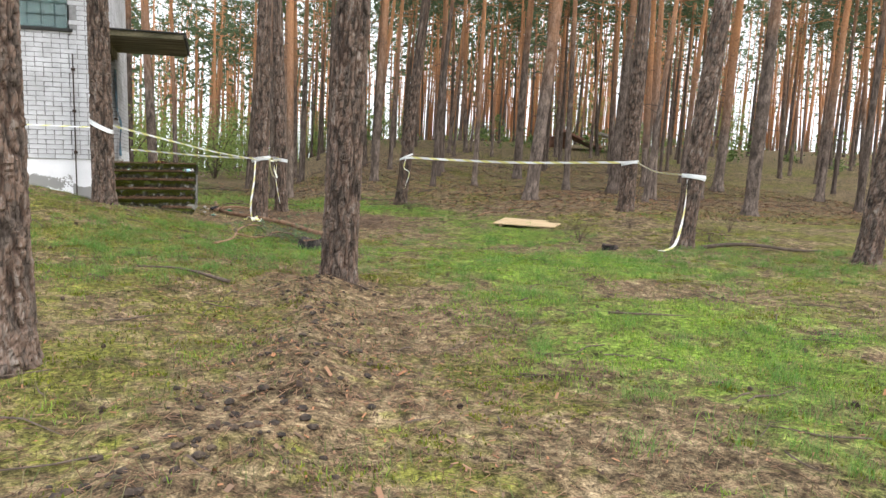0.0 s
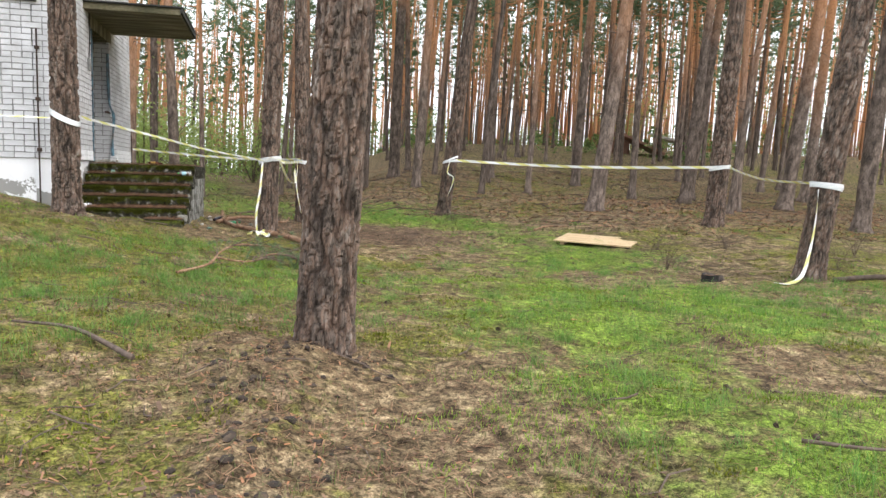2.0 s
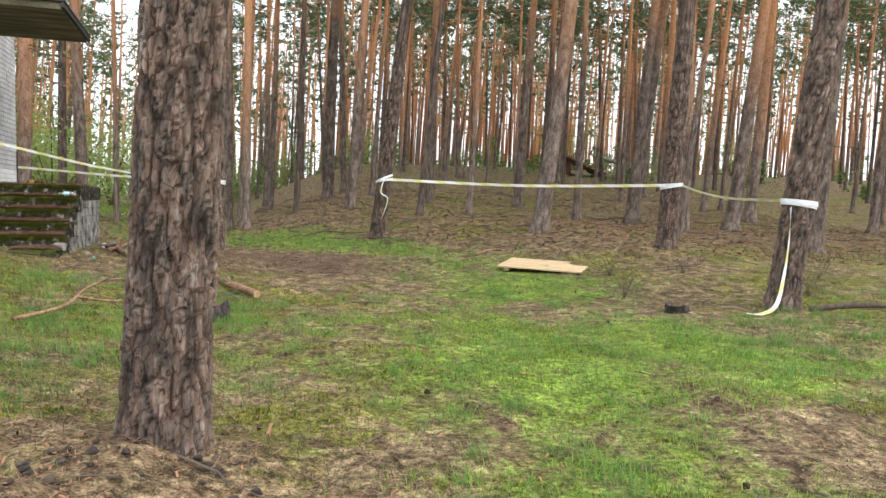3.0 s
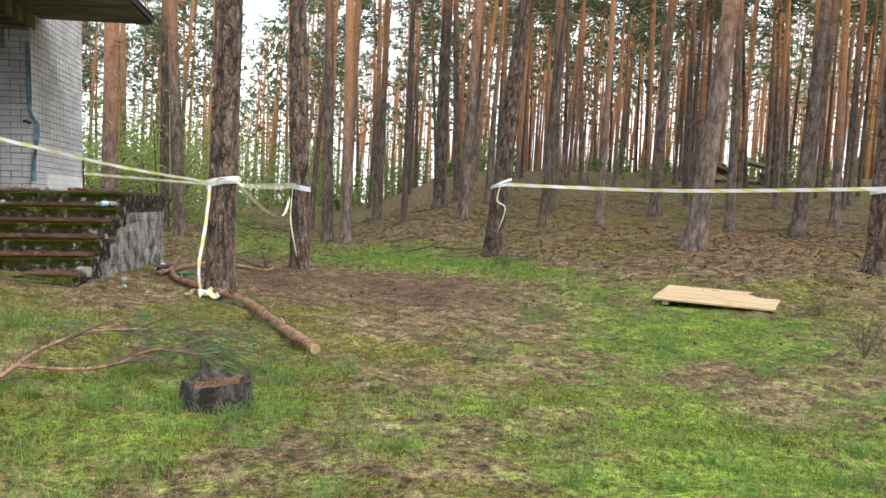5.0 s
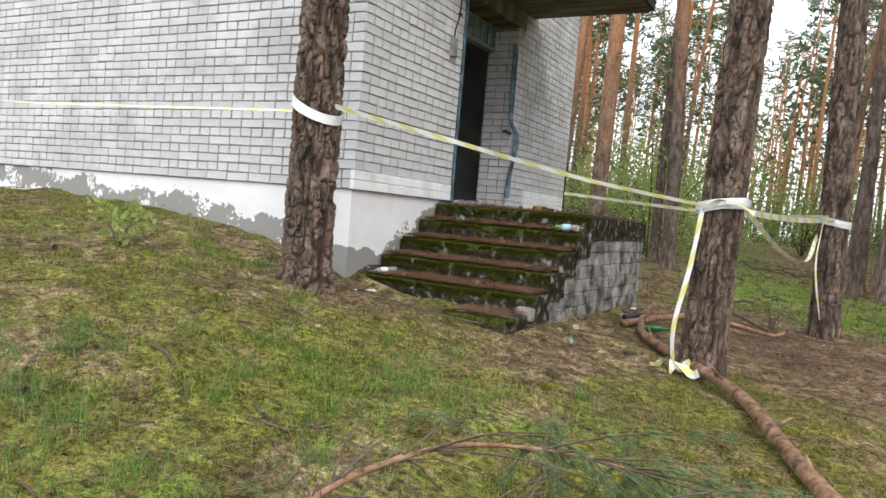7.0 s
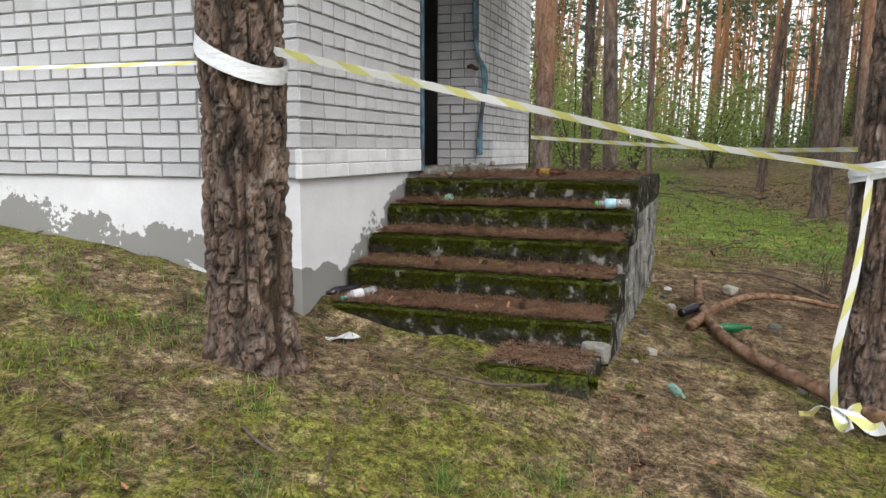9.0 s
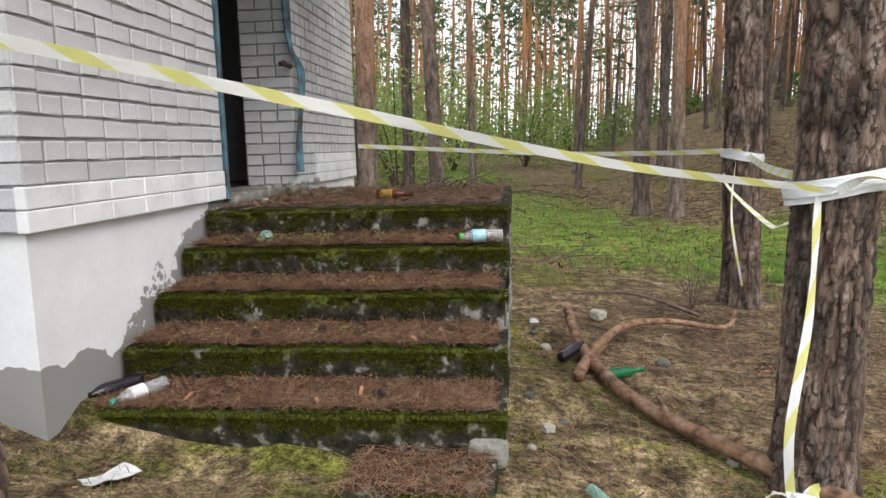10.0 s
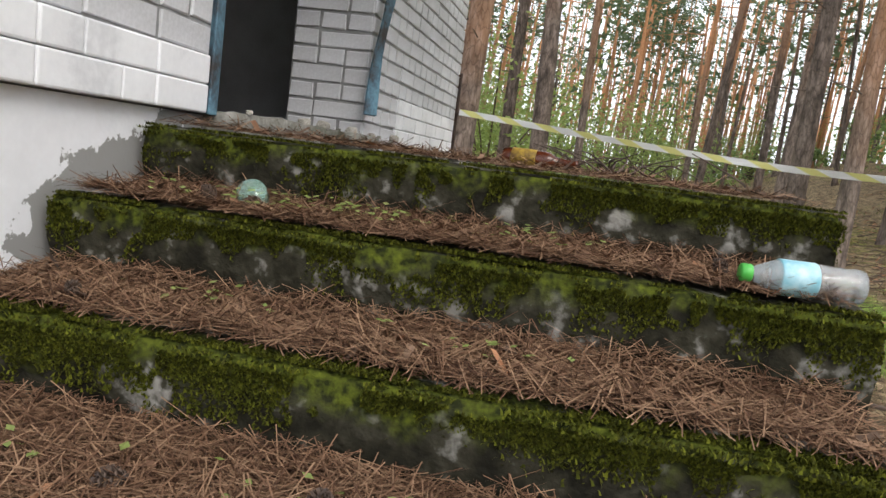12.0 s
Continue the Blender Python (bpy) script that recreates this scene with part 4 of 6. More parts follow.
v, f = tube([(0, 0, -0.05), (0, 0, 0.62)], [0.012, 0.012], 6)
put("rod", mesh_data("rod", v, f, M_RUST), rod)
v, f = tube([(0.0, 0, 0.31), (0.03, -0.05, 0.31), (0.04, -0.1, 0.32)], [0.01, 0.01, 0.008], 6)
put("hook", mesh_data("hook", v, f, M_RUST), rod)
rod2 = thing("lightning_rod", "dark iron earthing rod on the brick wall", "rod", (-0.66, WY - 0.03, 1.0))
v, f = tube([(0, 0, 0.0), (0, 0, 2.6)], [0.012, 0.012], 6)
put("rod", mesh_data("rod", v, f, M_RUST), rod2)
for zz in (0.8, 1.55, 2.3):
    part("clamp", box_bm(-0.03, -0.016, zz, 0.03, 0.032, zz + 0.05, 0.004), M_RUST, rod2)

# ---- the steps ----
STEP = [(13.67, 1.65), (13.345, 1.475), (13.02, 1.30), (12.70, 1.125), (12.375, 0.95)]
SX0, SX1, BACK = WX - 0.005, 1.395, 15.86


def rough_block(x0, x1, y0, y1, z0, z1, cell, amp, seed, nose=0.0):
    """A worn block: a dense box whose faces are pushed about by noise, with a moss value that is high on its front upper edge."""
    nx, ny, nz = max(2, int((x1 - x0) / cell)), max(2, int((y1 - y0) / cell)), max(2, int((z1 - z0) / cell))
    bm = bmesh.new()
    vid = {}
    def at(i, j, k):
        if (i, j, k) not in vid:
            vid[i, j, k] = bm.verts.new((x0 + (x1 - x0) * i / nx, y0 + (y1 - y0) * j / ny, z0 + (z1 - z0) * k / nz))
        return vid[i, j, k]
    for i in range(nx):
        for j in range(ny):
            bm.faces.new((at(i, j, nz), at(i + 1, j, nz), at(i + 1, j + 1, nz), at(i, j + 1, nz)))
        for k in range(nz):
            bm.faces.new((at(i, 0, k), at(i + 1, 0, k), at(i + 1, 0, k + 1), at(i, 0, k + 1)))
            bm.faces.new((at(i + 1, ny, k), at(i, ny, k), at(i, ny, k + 1), at(i + 1, ny, k + 1)))
    for j in range(ny):
        for k in range(nz):
            bm.faces.new((at(nx, j, k), at(nx, j + 1, k), at(nx, j + 1, k + 1), at(nx, j, k + 1)))
            bm.faces.new((at(0, j + 1, k), at(0, j, k), at(0, j, k + 1), at(0, j + 1, k + 1)))
    bm.normal_update()
    for vv in bm.verts:
        p = vv.co * 6 + Vector((seed * 3.1, 0, 0))
        d = noise.noise(p) * 0.6 + noise.noise(p * 2.7) * 0.35 + noise.noise(p * 7) * 0.2
        rim = math.exp(-((vv.co.y - y0) / 0.03) ** 2) * math.exp(-((vv.co.z - z1) / 0.03) ** 2)
        vv.co = vv.co + vv.normal * (d * amp - 0.012 * rim)
        if nose and vv.co.z < z1 - 0.10:
            vv.co.y += nose * min(1, (z1 - 0.10 - vv.co.z) / 0.05) * (1 if abs(vv.co.y - y0) < 0.08 else 0)
    return bm


def moss_of(me, y0, z1):
    co = np.empty(len(me.vertices) * 3, np.float32)
    me.vertices.foreach_get("co", co)
    co = co.reshape(-1, 3)
    m = 0.55 * np.exp(-((co[:, 2] - z1) / 0.07) ** 2) * np.exp(-((co[:, 1] - y0) / 0.07) ** 2) + 0.22 * (value_noise(co[:, 0], co[:, 2] * 2, 0.25, 71) - 0.4)
    me.attributes.new("moss", "FLOAT", "POINT").data.foreach_set("value", m.astype(np.float32))


M_CHEEK = mat("crumbling_grey_render", [(0.05, 0.05, 0.04), (0.16, 0.155, 0.14), (0.30, 0.295, 0.28), (0.42, 0.41, 0.39)], 6, 0.95, 0.9, 40, dist=0.02, vary=0.18)
stairs = thing("concrete_steps", "crumbling mossy concrete steps up to the doorway", "steps", (0, 0, 0))
for i, (y0, z) in enumerate(STEP):
    y1 = BACK if i == 0 else STEP[i - 1][0] + 0.06
    z0 = z - 0.175 - 0.05
    xr = SX1 + 0.012 * math.sin(i * 2.3)
    ob = part("platform" if i == 0 else "step", rough_block(SX0, xr, y0, y1, z0, z, 0.03, 0.014, i + 1, 0.012), M_STEPS, stairs, smooth=True)
    moss_of(ob.data, y0, z)
# the cheek under the steps: patched render over block masonry
for i, (y0, z) in enumerate(STEP):
    y1 = BACK - 0.02 if i == 0 else STEP[i - 1][0] + 0.01
    part("core", box_bm(SX0, y0 + 0.03, 0.1, SX1 - 0.03, y1 + 0.03, z - 0.2), M_MORTAR, stairs)
r5 = np.random.default_rng(5)
for k in range(9):
    z = 0.42 + k * 0.125
    y = 12.42 + 0.1 * r5.random()
    while y < BACK - 0.05:
        L = 0.14 + 0.16 * r5.random()
        top = max([zz for yy, zz in STEP if yy <= y + 0.02] or [0.95]) - 0.17
        if z + 0.12 <= top and y + L < BACK and r5.random() < 0.9:
            d = 0.02 * r5.random() - 0.006
            part("stone", box_bm(SX1 - 0.09, y + 0.003, z + 0.002, SX1 - 0.012 + d, y + L - 0.003, z + 0.123, 0.008), M_CHEEK, stairs)
        y += L
# broken lowest slab
ob = part("broken_step", rough_block(0.82, 1.36, 11.94, 12.42, 0.55, 0.79, 0.03, 0.022, 9), M_STEPS, stairs, "low broken slab half sunk in needles", smooth=True)
moss_of(ob.data, 11.94, 0.785)
part("stone", box_bm(1.25, 12.34, 0.74, 1.405, 12.44, 0.86, 0.03), M_CONC, stairs, "loose pale corner stone")
ob = part("threshold", rough_block(WX - DEPTH, WX + 0.06, DOOR0 - 0.02, DOOR1 + 0.1, 1.62, 1.72, 0.03, 0.02, 12), M_CONC, stairs, "broken mortar threshold", smooth=True)


def tread_cover():
    r = np.random.default_rng(81)
    needles_x, needles_y, needles_z = [], [], []
    mx, my, mz = [], [], []
    for i, (y0, z) in enumerate(STEP + [(11.97, 0.79)]):
        y1 = 15.7 if i == 0 else (STEP[i - 1][0] if i < 5 else 12.36)
        x0, x1 = (SX0 + 0.03, SX1 - 0.05) if i < 5 else (0.82, 1.34)
        n = (11000 if i == 0 else 14500) if i < 5 else 1800
        x, y = x0 + (x1 - x0) * r.random(n), y0 + 0.02 + (y1 - y0 - 0.02) * r.random(n) ** 0.85
        pile = 0.018 * value_noise(x, y, 0.12, 82 + i) + 0.02 * np.clip((y - y1 + 0.12) / 0.12, 0, 1)
        needles_x.append(x), needles_y.append(y), needles_z.append(z + 0.008 + pile * r.random(n) * (0.5 if i == 0 else 1.2))
        n = 19000
        x = x0 - 0.03 + (x1 - x0 + 0.09) * r.random(n)
        depth = r.normal(size=n) * 0.016
        drop = np.abs(r.normal(size=n)) * 0.045 * (0.3 + 1.2 * value_noise(x, np.full(n, 2.0 + i), 0.22, 88))
        keep = 0.55 * value_noise(x, drop, 0.09, 91 + i) + 0.45 * value_noise(x, drop, 0.03, 95 + i) > 0.30 + 2.4 * drop
        x, depth, drop = x[keep], depth[keep], drop[keep]
        n = 7000
        xt, back = x0 - 0.03 + (x1 - x0 + 0.09) * r.random(n), np.abs(r.normal(size=n)) * 0.03
        keep = value_noise(xt, back, 0.14, 101 + i) * 0.6 + value_noise(xt, back, 0.04, 107 + i) * 0.4 > 0.36 + 3.2 * back
        mx.append(xt[keep]), my.append(y0 + 0.006 + back[keep]), mz.append(np.full(keep.sum(), z + 0.004))
        mx.append(x), my.append(y0 - 0.004 + np.where(drop < 0.01, depth * 1.3 + 0.02, 0.0 * depth)), mz.append(z - 0.006 - np.where(drop < 0.01, 0, drop))
    x, y, z = map(np.concatenate, (needles_x, needles_y, needles_z))
    v, f = sticks(x, y, z, 0.072, 0.0019, 83, 0.2)
    tagged(put("step_needles", mesh_data("step_needles", v, f, M_LITTER)), "thick brown pine needles lying on the steps", "needles", kind="stuff")
    x, y, z = map(np.concatenate, (mx, my, mz))
    v, f = blades(x, y, 0.007, 0.0024, 1.2, 84, zfun=lambda a, b: z)
    v = v.copy()
    tagged(put("step_moss", mesh_data("step_moss", v, f, M_MOSSTUFT)), "dark green moss along the step edges", "moss", kind="stuff")
    # flakes, small weeds
    n = 260
    i = r.integers(0, 5, n)
    x = SX0 + 0.05 + (SX1 - SX0 - 0.1) * r.random(n)
    ya = np.array([s[0] for s in STEP])[i]
    y = ya + 0.05 + 0.25 * r.random(n)
    v, f = sticks(x, y, np.array([s[1] for s in STEP])[i] + 0.016, 0.04, 0.014, 85, 0.35)
    tagged(put("step_leaves", mesh_data("step_leaves", v, f, M_DEBRIS)), "rust-brown bark scraps on the steps", "litter", kind="stuff")
    weeds = []
    for cx, cy, cz, k in ((0.35, 13.52, 1.50, 70), (0.1, 13.46, 1.5, 40), (0.75, 13.5, 1.5, 25), (0.6, 12.86, 1.14, 26), (0.15, 13.2, 1.32, 18), (0.7, 13.2, 1.32, 16), (0.05, 12.85, 1.14, 14)):
        for _ in range(k):
            p = np.array((cx + r.normal() * 0.09, cy + r.normal() * 0.035, cz + 0.008 + 0.03 * r.random()))
            s, a = 0.008 + 0.006 * r.random(), r.random() * 6.28
            d, e = np.array((math.cos(a), math.sin(a), 0.2)) * s, np.array((-math.sin(a), math.cos(a), 0.15 * r.normal())) * s * 0.7
            weeds.append((np.array([p - d, p + e, p + d, p - e]), [[0, 1, 2, 3]]))
    v, f = join(weeds)
    tagged(put("small_weeds", mesh_data("small_weeds", v, f, M_LEAF)), "tiny bright green weeds sprouting on the steps", "weeds", kind="stuff")
tread_cover()

# ---- trees ----
def plates(u, w, nu, seed):
    """Distance to the nearest crack between jittered long cells; u wraps round with nu cells."""
    r = np.random.default_rng(seed)
    nw = int(w.max()) + 4
    jx, jy = r.random((nu, nw)), r.random((nu, nw))
    lift = r.random((nu, nw))
    iu, iw = np.floor(u).astype(int), np.floor(w).astype(int)
    d1, d2, hh = np.full(u.shape, 9.0), np.full(u.shape, 9.0), np.zeros(u.shape)
    for a in (-1, 0, 1):
        for b in (-1, 0, 1):
            cu, cw = iu + a, np.clip(iw + b, 0, nw - 1)
            d = np.hypot(u - cu - jx[cu % nu, cw], w - cw - jy[cu % nu, cw])
            closer = d < d1
            hh = np.where(closer, lift[cu % nu, cw], hh)
            d2 = np.where(closer, d1, np.minimum(d2, d))
            d1 = np.where(closer, d, d1)
    return d2 - d1, hh


def bark_trunk(radius, seed, height=17.0, detail=4.6, around=100, rise=0.018, depth=0.016):
    """A pine trunk with raised bark plates; root flare at its foot, smoother and thinner above."""
    zs = np.concatenate([np.arange(-0.35, detail, rise), np.linspace(detail, height, 16)])
    th = np.arange(around) / around * 2 * math.pi
    T, Zz = np.meshgrid(th, zs)
    taper = radius * (1 - 0.028 * np.clip(Zz, 0, None)) * (1 + 0.30 * np.exp(-np.clip(Zz + 0.05, 0, None) / 0.14) * (1 + 0.5 * np.sin(3 * T + seed) + 0.3 * np.sin(5 * T + 2 * seed)))
    taper = np.maximum(taper, 0.05)
    nu = max(8, int(radius * 2 * math.pi / 0.055))
    wv = (Zz + 0.6) / 0.13
    ring = lambda k, s: value_noise(np.cos(T) * radius * k + 40, np.sin(T) * radius * k + Zz * k * 0.7 + 40, 1.0, s)
    warp = 0.8 * (ring(9, seed) - 0.5) + 0.5 * (ring(34, seed + 4) - 0.5)
    warp2 = 1.6 * (ring(7, seed + 1) - 0.5) + 0.5 * (ring(30, seed + 5) - 0.5)
    edge, lift = plates(T / (2 * math.pi) * nu + warp, wv + warp2, nu, seed + 2)
    edge2, lift2 = plates(T / (2 * math.pi) * nu * 2 + warp * 1.5, wv * 2.6 + warp2 * 2, nu * 2, seed + 6)
    fade = np.clip((detail + 1 - Zz) / 2.5, 0.1, 1)
    arc = T * radius
    n1, n2 = value_noise(arc + 3, Zz * 0.24 + 2 + warp * 0.012, 0.045, seed + 9), value_noise(arc + 5, Zz * 0.36 + 4, 0.026, seed + 10)
    furrow = np.clip(np.abs(2 * n1 - 1) * 3.6, 0, 1) * np.clip(0.35 + np.abs(2 * n2 - 1) * 1.9, 0, 1)
    raised = np.clip(furrow * (0.45 + 0.55 * np.clip((edge - 0.01) / 0.09, 0, 1)), 0, 1)
    flake = 0.6 * value_noise(T * radius * 60, Zz * 34, 1.0, seed + 3) + 0.4 * value_noise(T * radius * 26, Zz * 12, 1.0, seed + 8)
    R = taper + (depth * raised + 0.008 * lift * raised + 0.006 * lift2 * raised * np.clip(edge2 / 0.08, 0, 1) + 0.007 * flake) * fade * (radius / 0.17) - 0.012
    v = np.stack([R * np.cos(T), R * np.sin(T), Zz], -1).reshape(-1, 3)
    n = len(zs)
    i, j = np.meshgrid(np.arange(n - 1), np.arange(around), indexing="ij")
    f = np.stack([i * around + j, i * around + (j + 1) % around, (i + 1) * around + (j + 1) % around, (i + 1) * around + j], -1).reshape(-1, 4)
    # colour value follows the relief, painting crevice shade along with the darker furrow bark
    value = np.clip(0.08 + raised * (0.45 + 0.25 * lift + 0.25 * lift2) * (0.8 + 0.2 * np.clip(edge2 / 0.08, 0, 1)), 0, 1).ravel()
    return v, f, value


def crown_mesh(seed, height, clumps=120, low=0.45, spread_=2.6):
    """Limbs with clumps of fine needles, thin at the foot and broken in outline."""
    r = np.random.default_rng(seed)
    pieces_l, vs, fs, o = [], [], [], 0
    for _ in range(15):
        z0 = height * (low + (0.97 - low) * r.random())
        a = r.random() * 6.28
        L = spread_ * (0.5 + 0.7 * r.random()) * (1.15 - (z0 / height - low) / (1 - low) * 0.75)
        tip = np.array((math.cos(a) * L, math.sin(a) * L, z0 + L * (0.15 + 0.4 * r.random())))
        pts = smooth_line([(0, 0, z0), tip * np.array((0.5, 0.5, 0)) + np.array((0, 0, z0 + 0.05 * L)), tip], 5)
        pieces_l.append(tube(pts, [0.045, 0.035, 0.028, 0.02, 0.008], 4))
        for _ in range(clumps // 15):
            c = pts[min(4, 1 + int(4 * r.random() ** 0.6))] + r.normal(size=3) * np.array((0.35, 0.35, 0.18))
            for _ in range(9):
                d = r.normal(size=3)
                d[2] = abs(d[2]) * 0.5
                d *= 0.34 * (0.5 + r.random()) / (np.linalg.norm(d) + 1e-6)
                s = np.cross(d, r.normal(size=3))
                s *= 0.05 / (np.linalg.norm(s) + 1e-6)
                q = c + r.normal(size=3) * 0.12
                vs += [q - s, q + s, q + d]
                fs.append([o, o + 1, o + 2])
                o += 3
    lv, lf = join(pieces_l)
    return (np.array(vs), fs), (lv, lf)


def dead_limbs(seed, lo, hi, count, radius):
    r = np.random.default_rng(seed)
    out = []
    for _ in range(count):
        z, a, L = lo + (hi - lo) * r.random(), r.random() * 6.28, 0.3 + 1.1 * r.random() ** 2
        d = np.array((math.cos(a), math.sin(a), -0.1 + 0.5 * r.random()))
        p0 = np.array((math.cos(a) * radius * 0.6, math.sin(a) * radius * 0.6, z))
        pts = [p0, p0 + d * L * 0.5 + r.normal(size=3) * 0.04, p0 + d * L + r.normal(size=3) * 0.1]
        out.append(tube(pts, [0.014, 0.009, 0.003], 4))
    return join(out)


def plain_trunk(radius, height, seed, sides=10):
    r = np.random.default_rng(seed)
    zs = np.concatenate([[-0.4, 0.0, 0.12, 0.4], np.linspace(1.0, height, 13)])
    bend = r.normal(size=2) * 0.14
    pts = [(bend[0] * math.sin(z / height * 3), bend[1] * math.sin(z / height * 2.4 + 1) - bend[1] * math.sin(1), z) for z in zs]
    rad = [radius * (1.45 if z < 0.05 else 1.2 if z < 0.2 else 1.0) * (1 - 0.75 * max(0, z) / height) for z in zs]
    return tube(pts, rad, sides, 0.035, seed)


CROWNS = []
for s_ in range(6):
    (cv, cf), (lv, lf) = crown_mesh(200 + s_, 18 + s_ % 3)
    CROWNS.append((mesh_data("crown", cv, cf, M_NEEDLE), mesh_data("limbs", lv, lf, M_FARBARK), cv, cf, 18 + s_ % 3))

#            x      y     radius lean
NEAR = [(0.66, 1.70, 0.150, (-0.011, 0.0)), (3.03, 4.94, 0.182, (0.050, -0.010)), (-0.10, 11.34, 0.172, (-0.004, 0.0)), (2.66, 12.72, 0.155, (0.033, 0.0)),
        (3.42, 16.3, 0.155, (-0.015, 0.0)), (6.93, 17.7, 0.165, (0.117, 0.0)), (10.12, 8.75, 0.185, (0.120, -0.02)), (12.27, 14.24, 0.200, (0.055, 0.0)), (11.6, 6.05, 0.180, (0.135, -0.03)), (-0.12, 5.12, 0.165, (0.0, 0.0))]
MIDDLE = [(11.0, 17.6, 0.205, 0.10), (19.6, 21.1, 0.24, 0.13), (17.2, 15.3, 0.215, 0.08), (11.8, 29.5, 0.18, 0.02), (7.72, 25.1, 0.17, 0.06), (7.73, 29.8, 0.24, 0.04),
          (3.83, 24.07, 0.155, 0.0), (4.3, 23.2, 0.14, 0.015), (5.7, 32.0, 0.15, 0.025), (18.0, 24.4, 0.21, 0.11), (20.3, 25.8, 0.16, 0.01), (-1.06, 21.6, 0.19, 0.03),
          (-0.3, 25.7, 0.18, -0.03), (-1.5, 29.3, 0.16, 0.01), (23.0, 24.2, 0.22, 0.07), (25.0, 20.5, 0.17, 0.1), (0.3, 28.5, 0.1, -0.01), (-3.2, 25.0, 0.15, 0.05), (-5.0, 23.5, 0.16, 0.02), (14.8, 27.5, 0.2, 0.06), (17.0, 23.0, 0.19, 0.09)]


def leaning(x, y, lean, turn, dz=0.0):
    z = float(lie(x, y)) + dz
    up = Vector((lean[0], lean[1], 1)).normalized()
    return Matrix.Translation((x, y, z)) @ Vector((0, 0, 1)).rotation_difference(up).to_matrix().to_4x4() @ pose(0, 0, 0, 0, 0, turn)


def near_trees():
    for i, (x, y, rad, lean) in enumerate(NEAR):
        t = new("pine_tree")
        t.matrix_world = leaning(x, y, lean, 40 * i)
        tagged(t, "tall pine with thick plated bark" + (", caution tape tied round it" if i in (2, 3, 4, 5, 6, 7) else ""), "tree", "near pines")
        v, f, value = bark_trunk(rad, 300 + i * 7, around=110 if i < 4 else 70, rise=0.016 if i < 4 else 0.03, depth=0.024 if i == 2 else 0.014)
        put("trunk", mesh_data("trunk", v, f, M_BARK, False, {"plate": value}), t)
        lv, lf = dead_limbs(400 + i, 5, 9, 7, rad)
        tagged(put("dead_wood", mesh_data("dead_branches", lv, lf, M_TWIG), t), kind="stuff")
        tagged(put("limb_whorl", CROWNS[i % 6][1], t), kind="stuff")
        put("crown", CROWNS[i % 6][0], t)


def forest():
    protos = []
    for k in range(8):
        h = 18 + k % 3
        v, f = plain_trunk(0.16, h, 500 + k)
        lv, lf = dead_limbs(520 + k, 2.5, 11, 24, 0.12)
        protos.append((mesh_data("trunk", v, f, M_FARBARK, True), mesh_data("dead_branches", lv, lf, M_TWIG), k % 6, plain_trunk(0.16, h, 500 + k, 6)))
    def plant(x, y, rad, lean, turn, k, tall=1.0):
        t = new("pine_tree")
        s = rad / 0.16
        t.matrix_world = leaning(x, y, lean, turn)
        tagged(t, "slender pine with a bare trunk turning orange above", "tree", "forest pines")
        tr = put("trunk", protos[k][0], t)
        tr.scale = (s, s, tall)
        tagged(put("dead_wood", protos[k][1], t), kind="stuff")
        tagged(put("limb_whorl", CROWNS[protos[k][2]][1], t), kind="stuff")
        put("crown", CROWNS[protos[k][2]][0], t)
    r = np.random.default_rng(17)
    for i, (x, y, rad, lx) in enumerate(MIDDLE):
        plant(x, y, rad, (lx, 0.0), i * 50, i % 8)
    taken = [(a, b) for a, b, *_ in NEAR] + [(a, b) for a, b, *_ in MIDDLE]
    spots = []
    for gx in np.arange(-62, 75, 2.75):
        for gy in np.arange(-30, 105, 2.75):
            x, y = gx + r.normal() * 0.75, gy + r.normal() * 0.75
            d = math.hypot(x - 3, y - 6)
            if d < 17 or (x < 1.5 and 8 < y < 21) or (x < -4 and y < 8) or r.random() < 0.36:
                continue
            if min((x - a) ** 2 + (y - b) ** 2 for a, b in taken) < 2.2:
                continue
            if float(near_line(np.array(x), np.array(y), TRACK, 1.5)) > 0.3:
                continue
            head = math.degrees(math.atan2(x - 3, y - 2))
            if head < 4 and r.random() < 0.38:
                continue
            if y < 20 and -4 < x < 14:
                continue
            # trees outside the view rank later; these unseen ones are added for shade
            spots.append((d if -66 < head < 54 else d + 60, x, y))
    spots.sort()
    stuff_v, stuff_c, stuff_d = [], [], []
    for i, (d, x, y) in enumerate(spots):
        k, rad = int(r.integers(8)), 0.085 + 0.06 * r.random()
        lean = (0.045 + r.normal() * 0.035, r.normal() * 0.03)
        if i < 235:
            plant(x, y, rad, lean, float(r.random() * 360), k, 0.9 + 0.2 * r.random())
        elif i < 900:
            m = np.array(leaning(x, y, lean, float(r.random() * 360)))
            v, f = protos[k][3]
            sc = np.array((rad / 0.16, rad / 0.16, 1))
            stuff_v.append(((v * sc) @ m[:3, :3].T + m[:3, 3], f))
            if i % 3 == 0:
                continue
            tufts = CROWNS[protos[k][2]][2].reshape(-1, 3, 3)[i % 4::4].reshape(-1, 3)
            stuff_c.append((tufts @ m[:3, :3].T + m[:3, 3], np.arange(len(tufts)).reshape(-1, 3).tolist()))
    v, f = join(stuff_v)
    tagged(put("far_trunks", mesh_data("far_trunks", v, f, M_FARBARK, True)), "dense far pine trunks, with unseen ones added for shade", "forest", kind="stuff")
    v, f = join(stuff_c)
    tagged(put("far_crowns", mesh_data("far_crowns", v, f, M_NEEDLE)), "needle crowns of far pines, with unseen ones added for shade", "forest", kind="stuff")
near_trees()
forest()


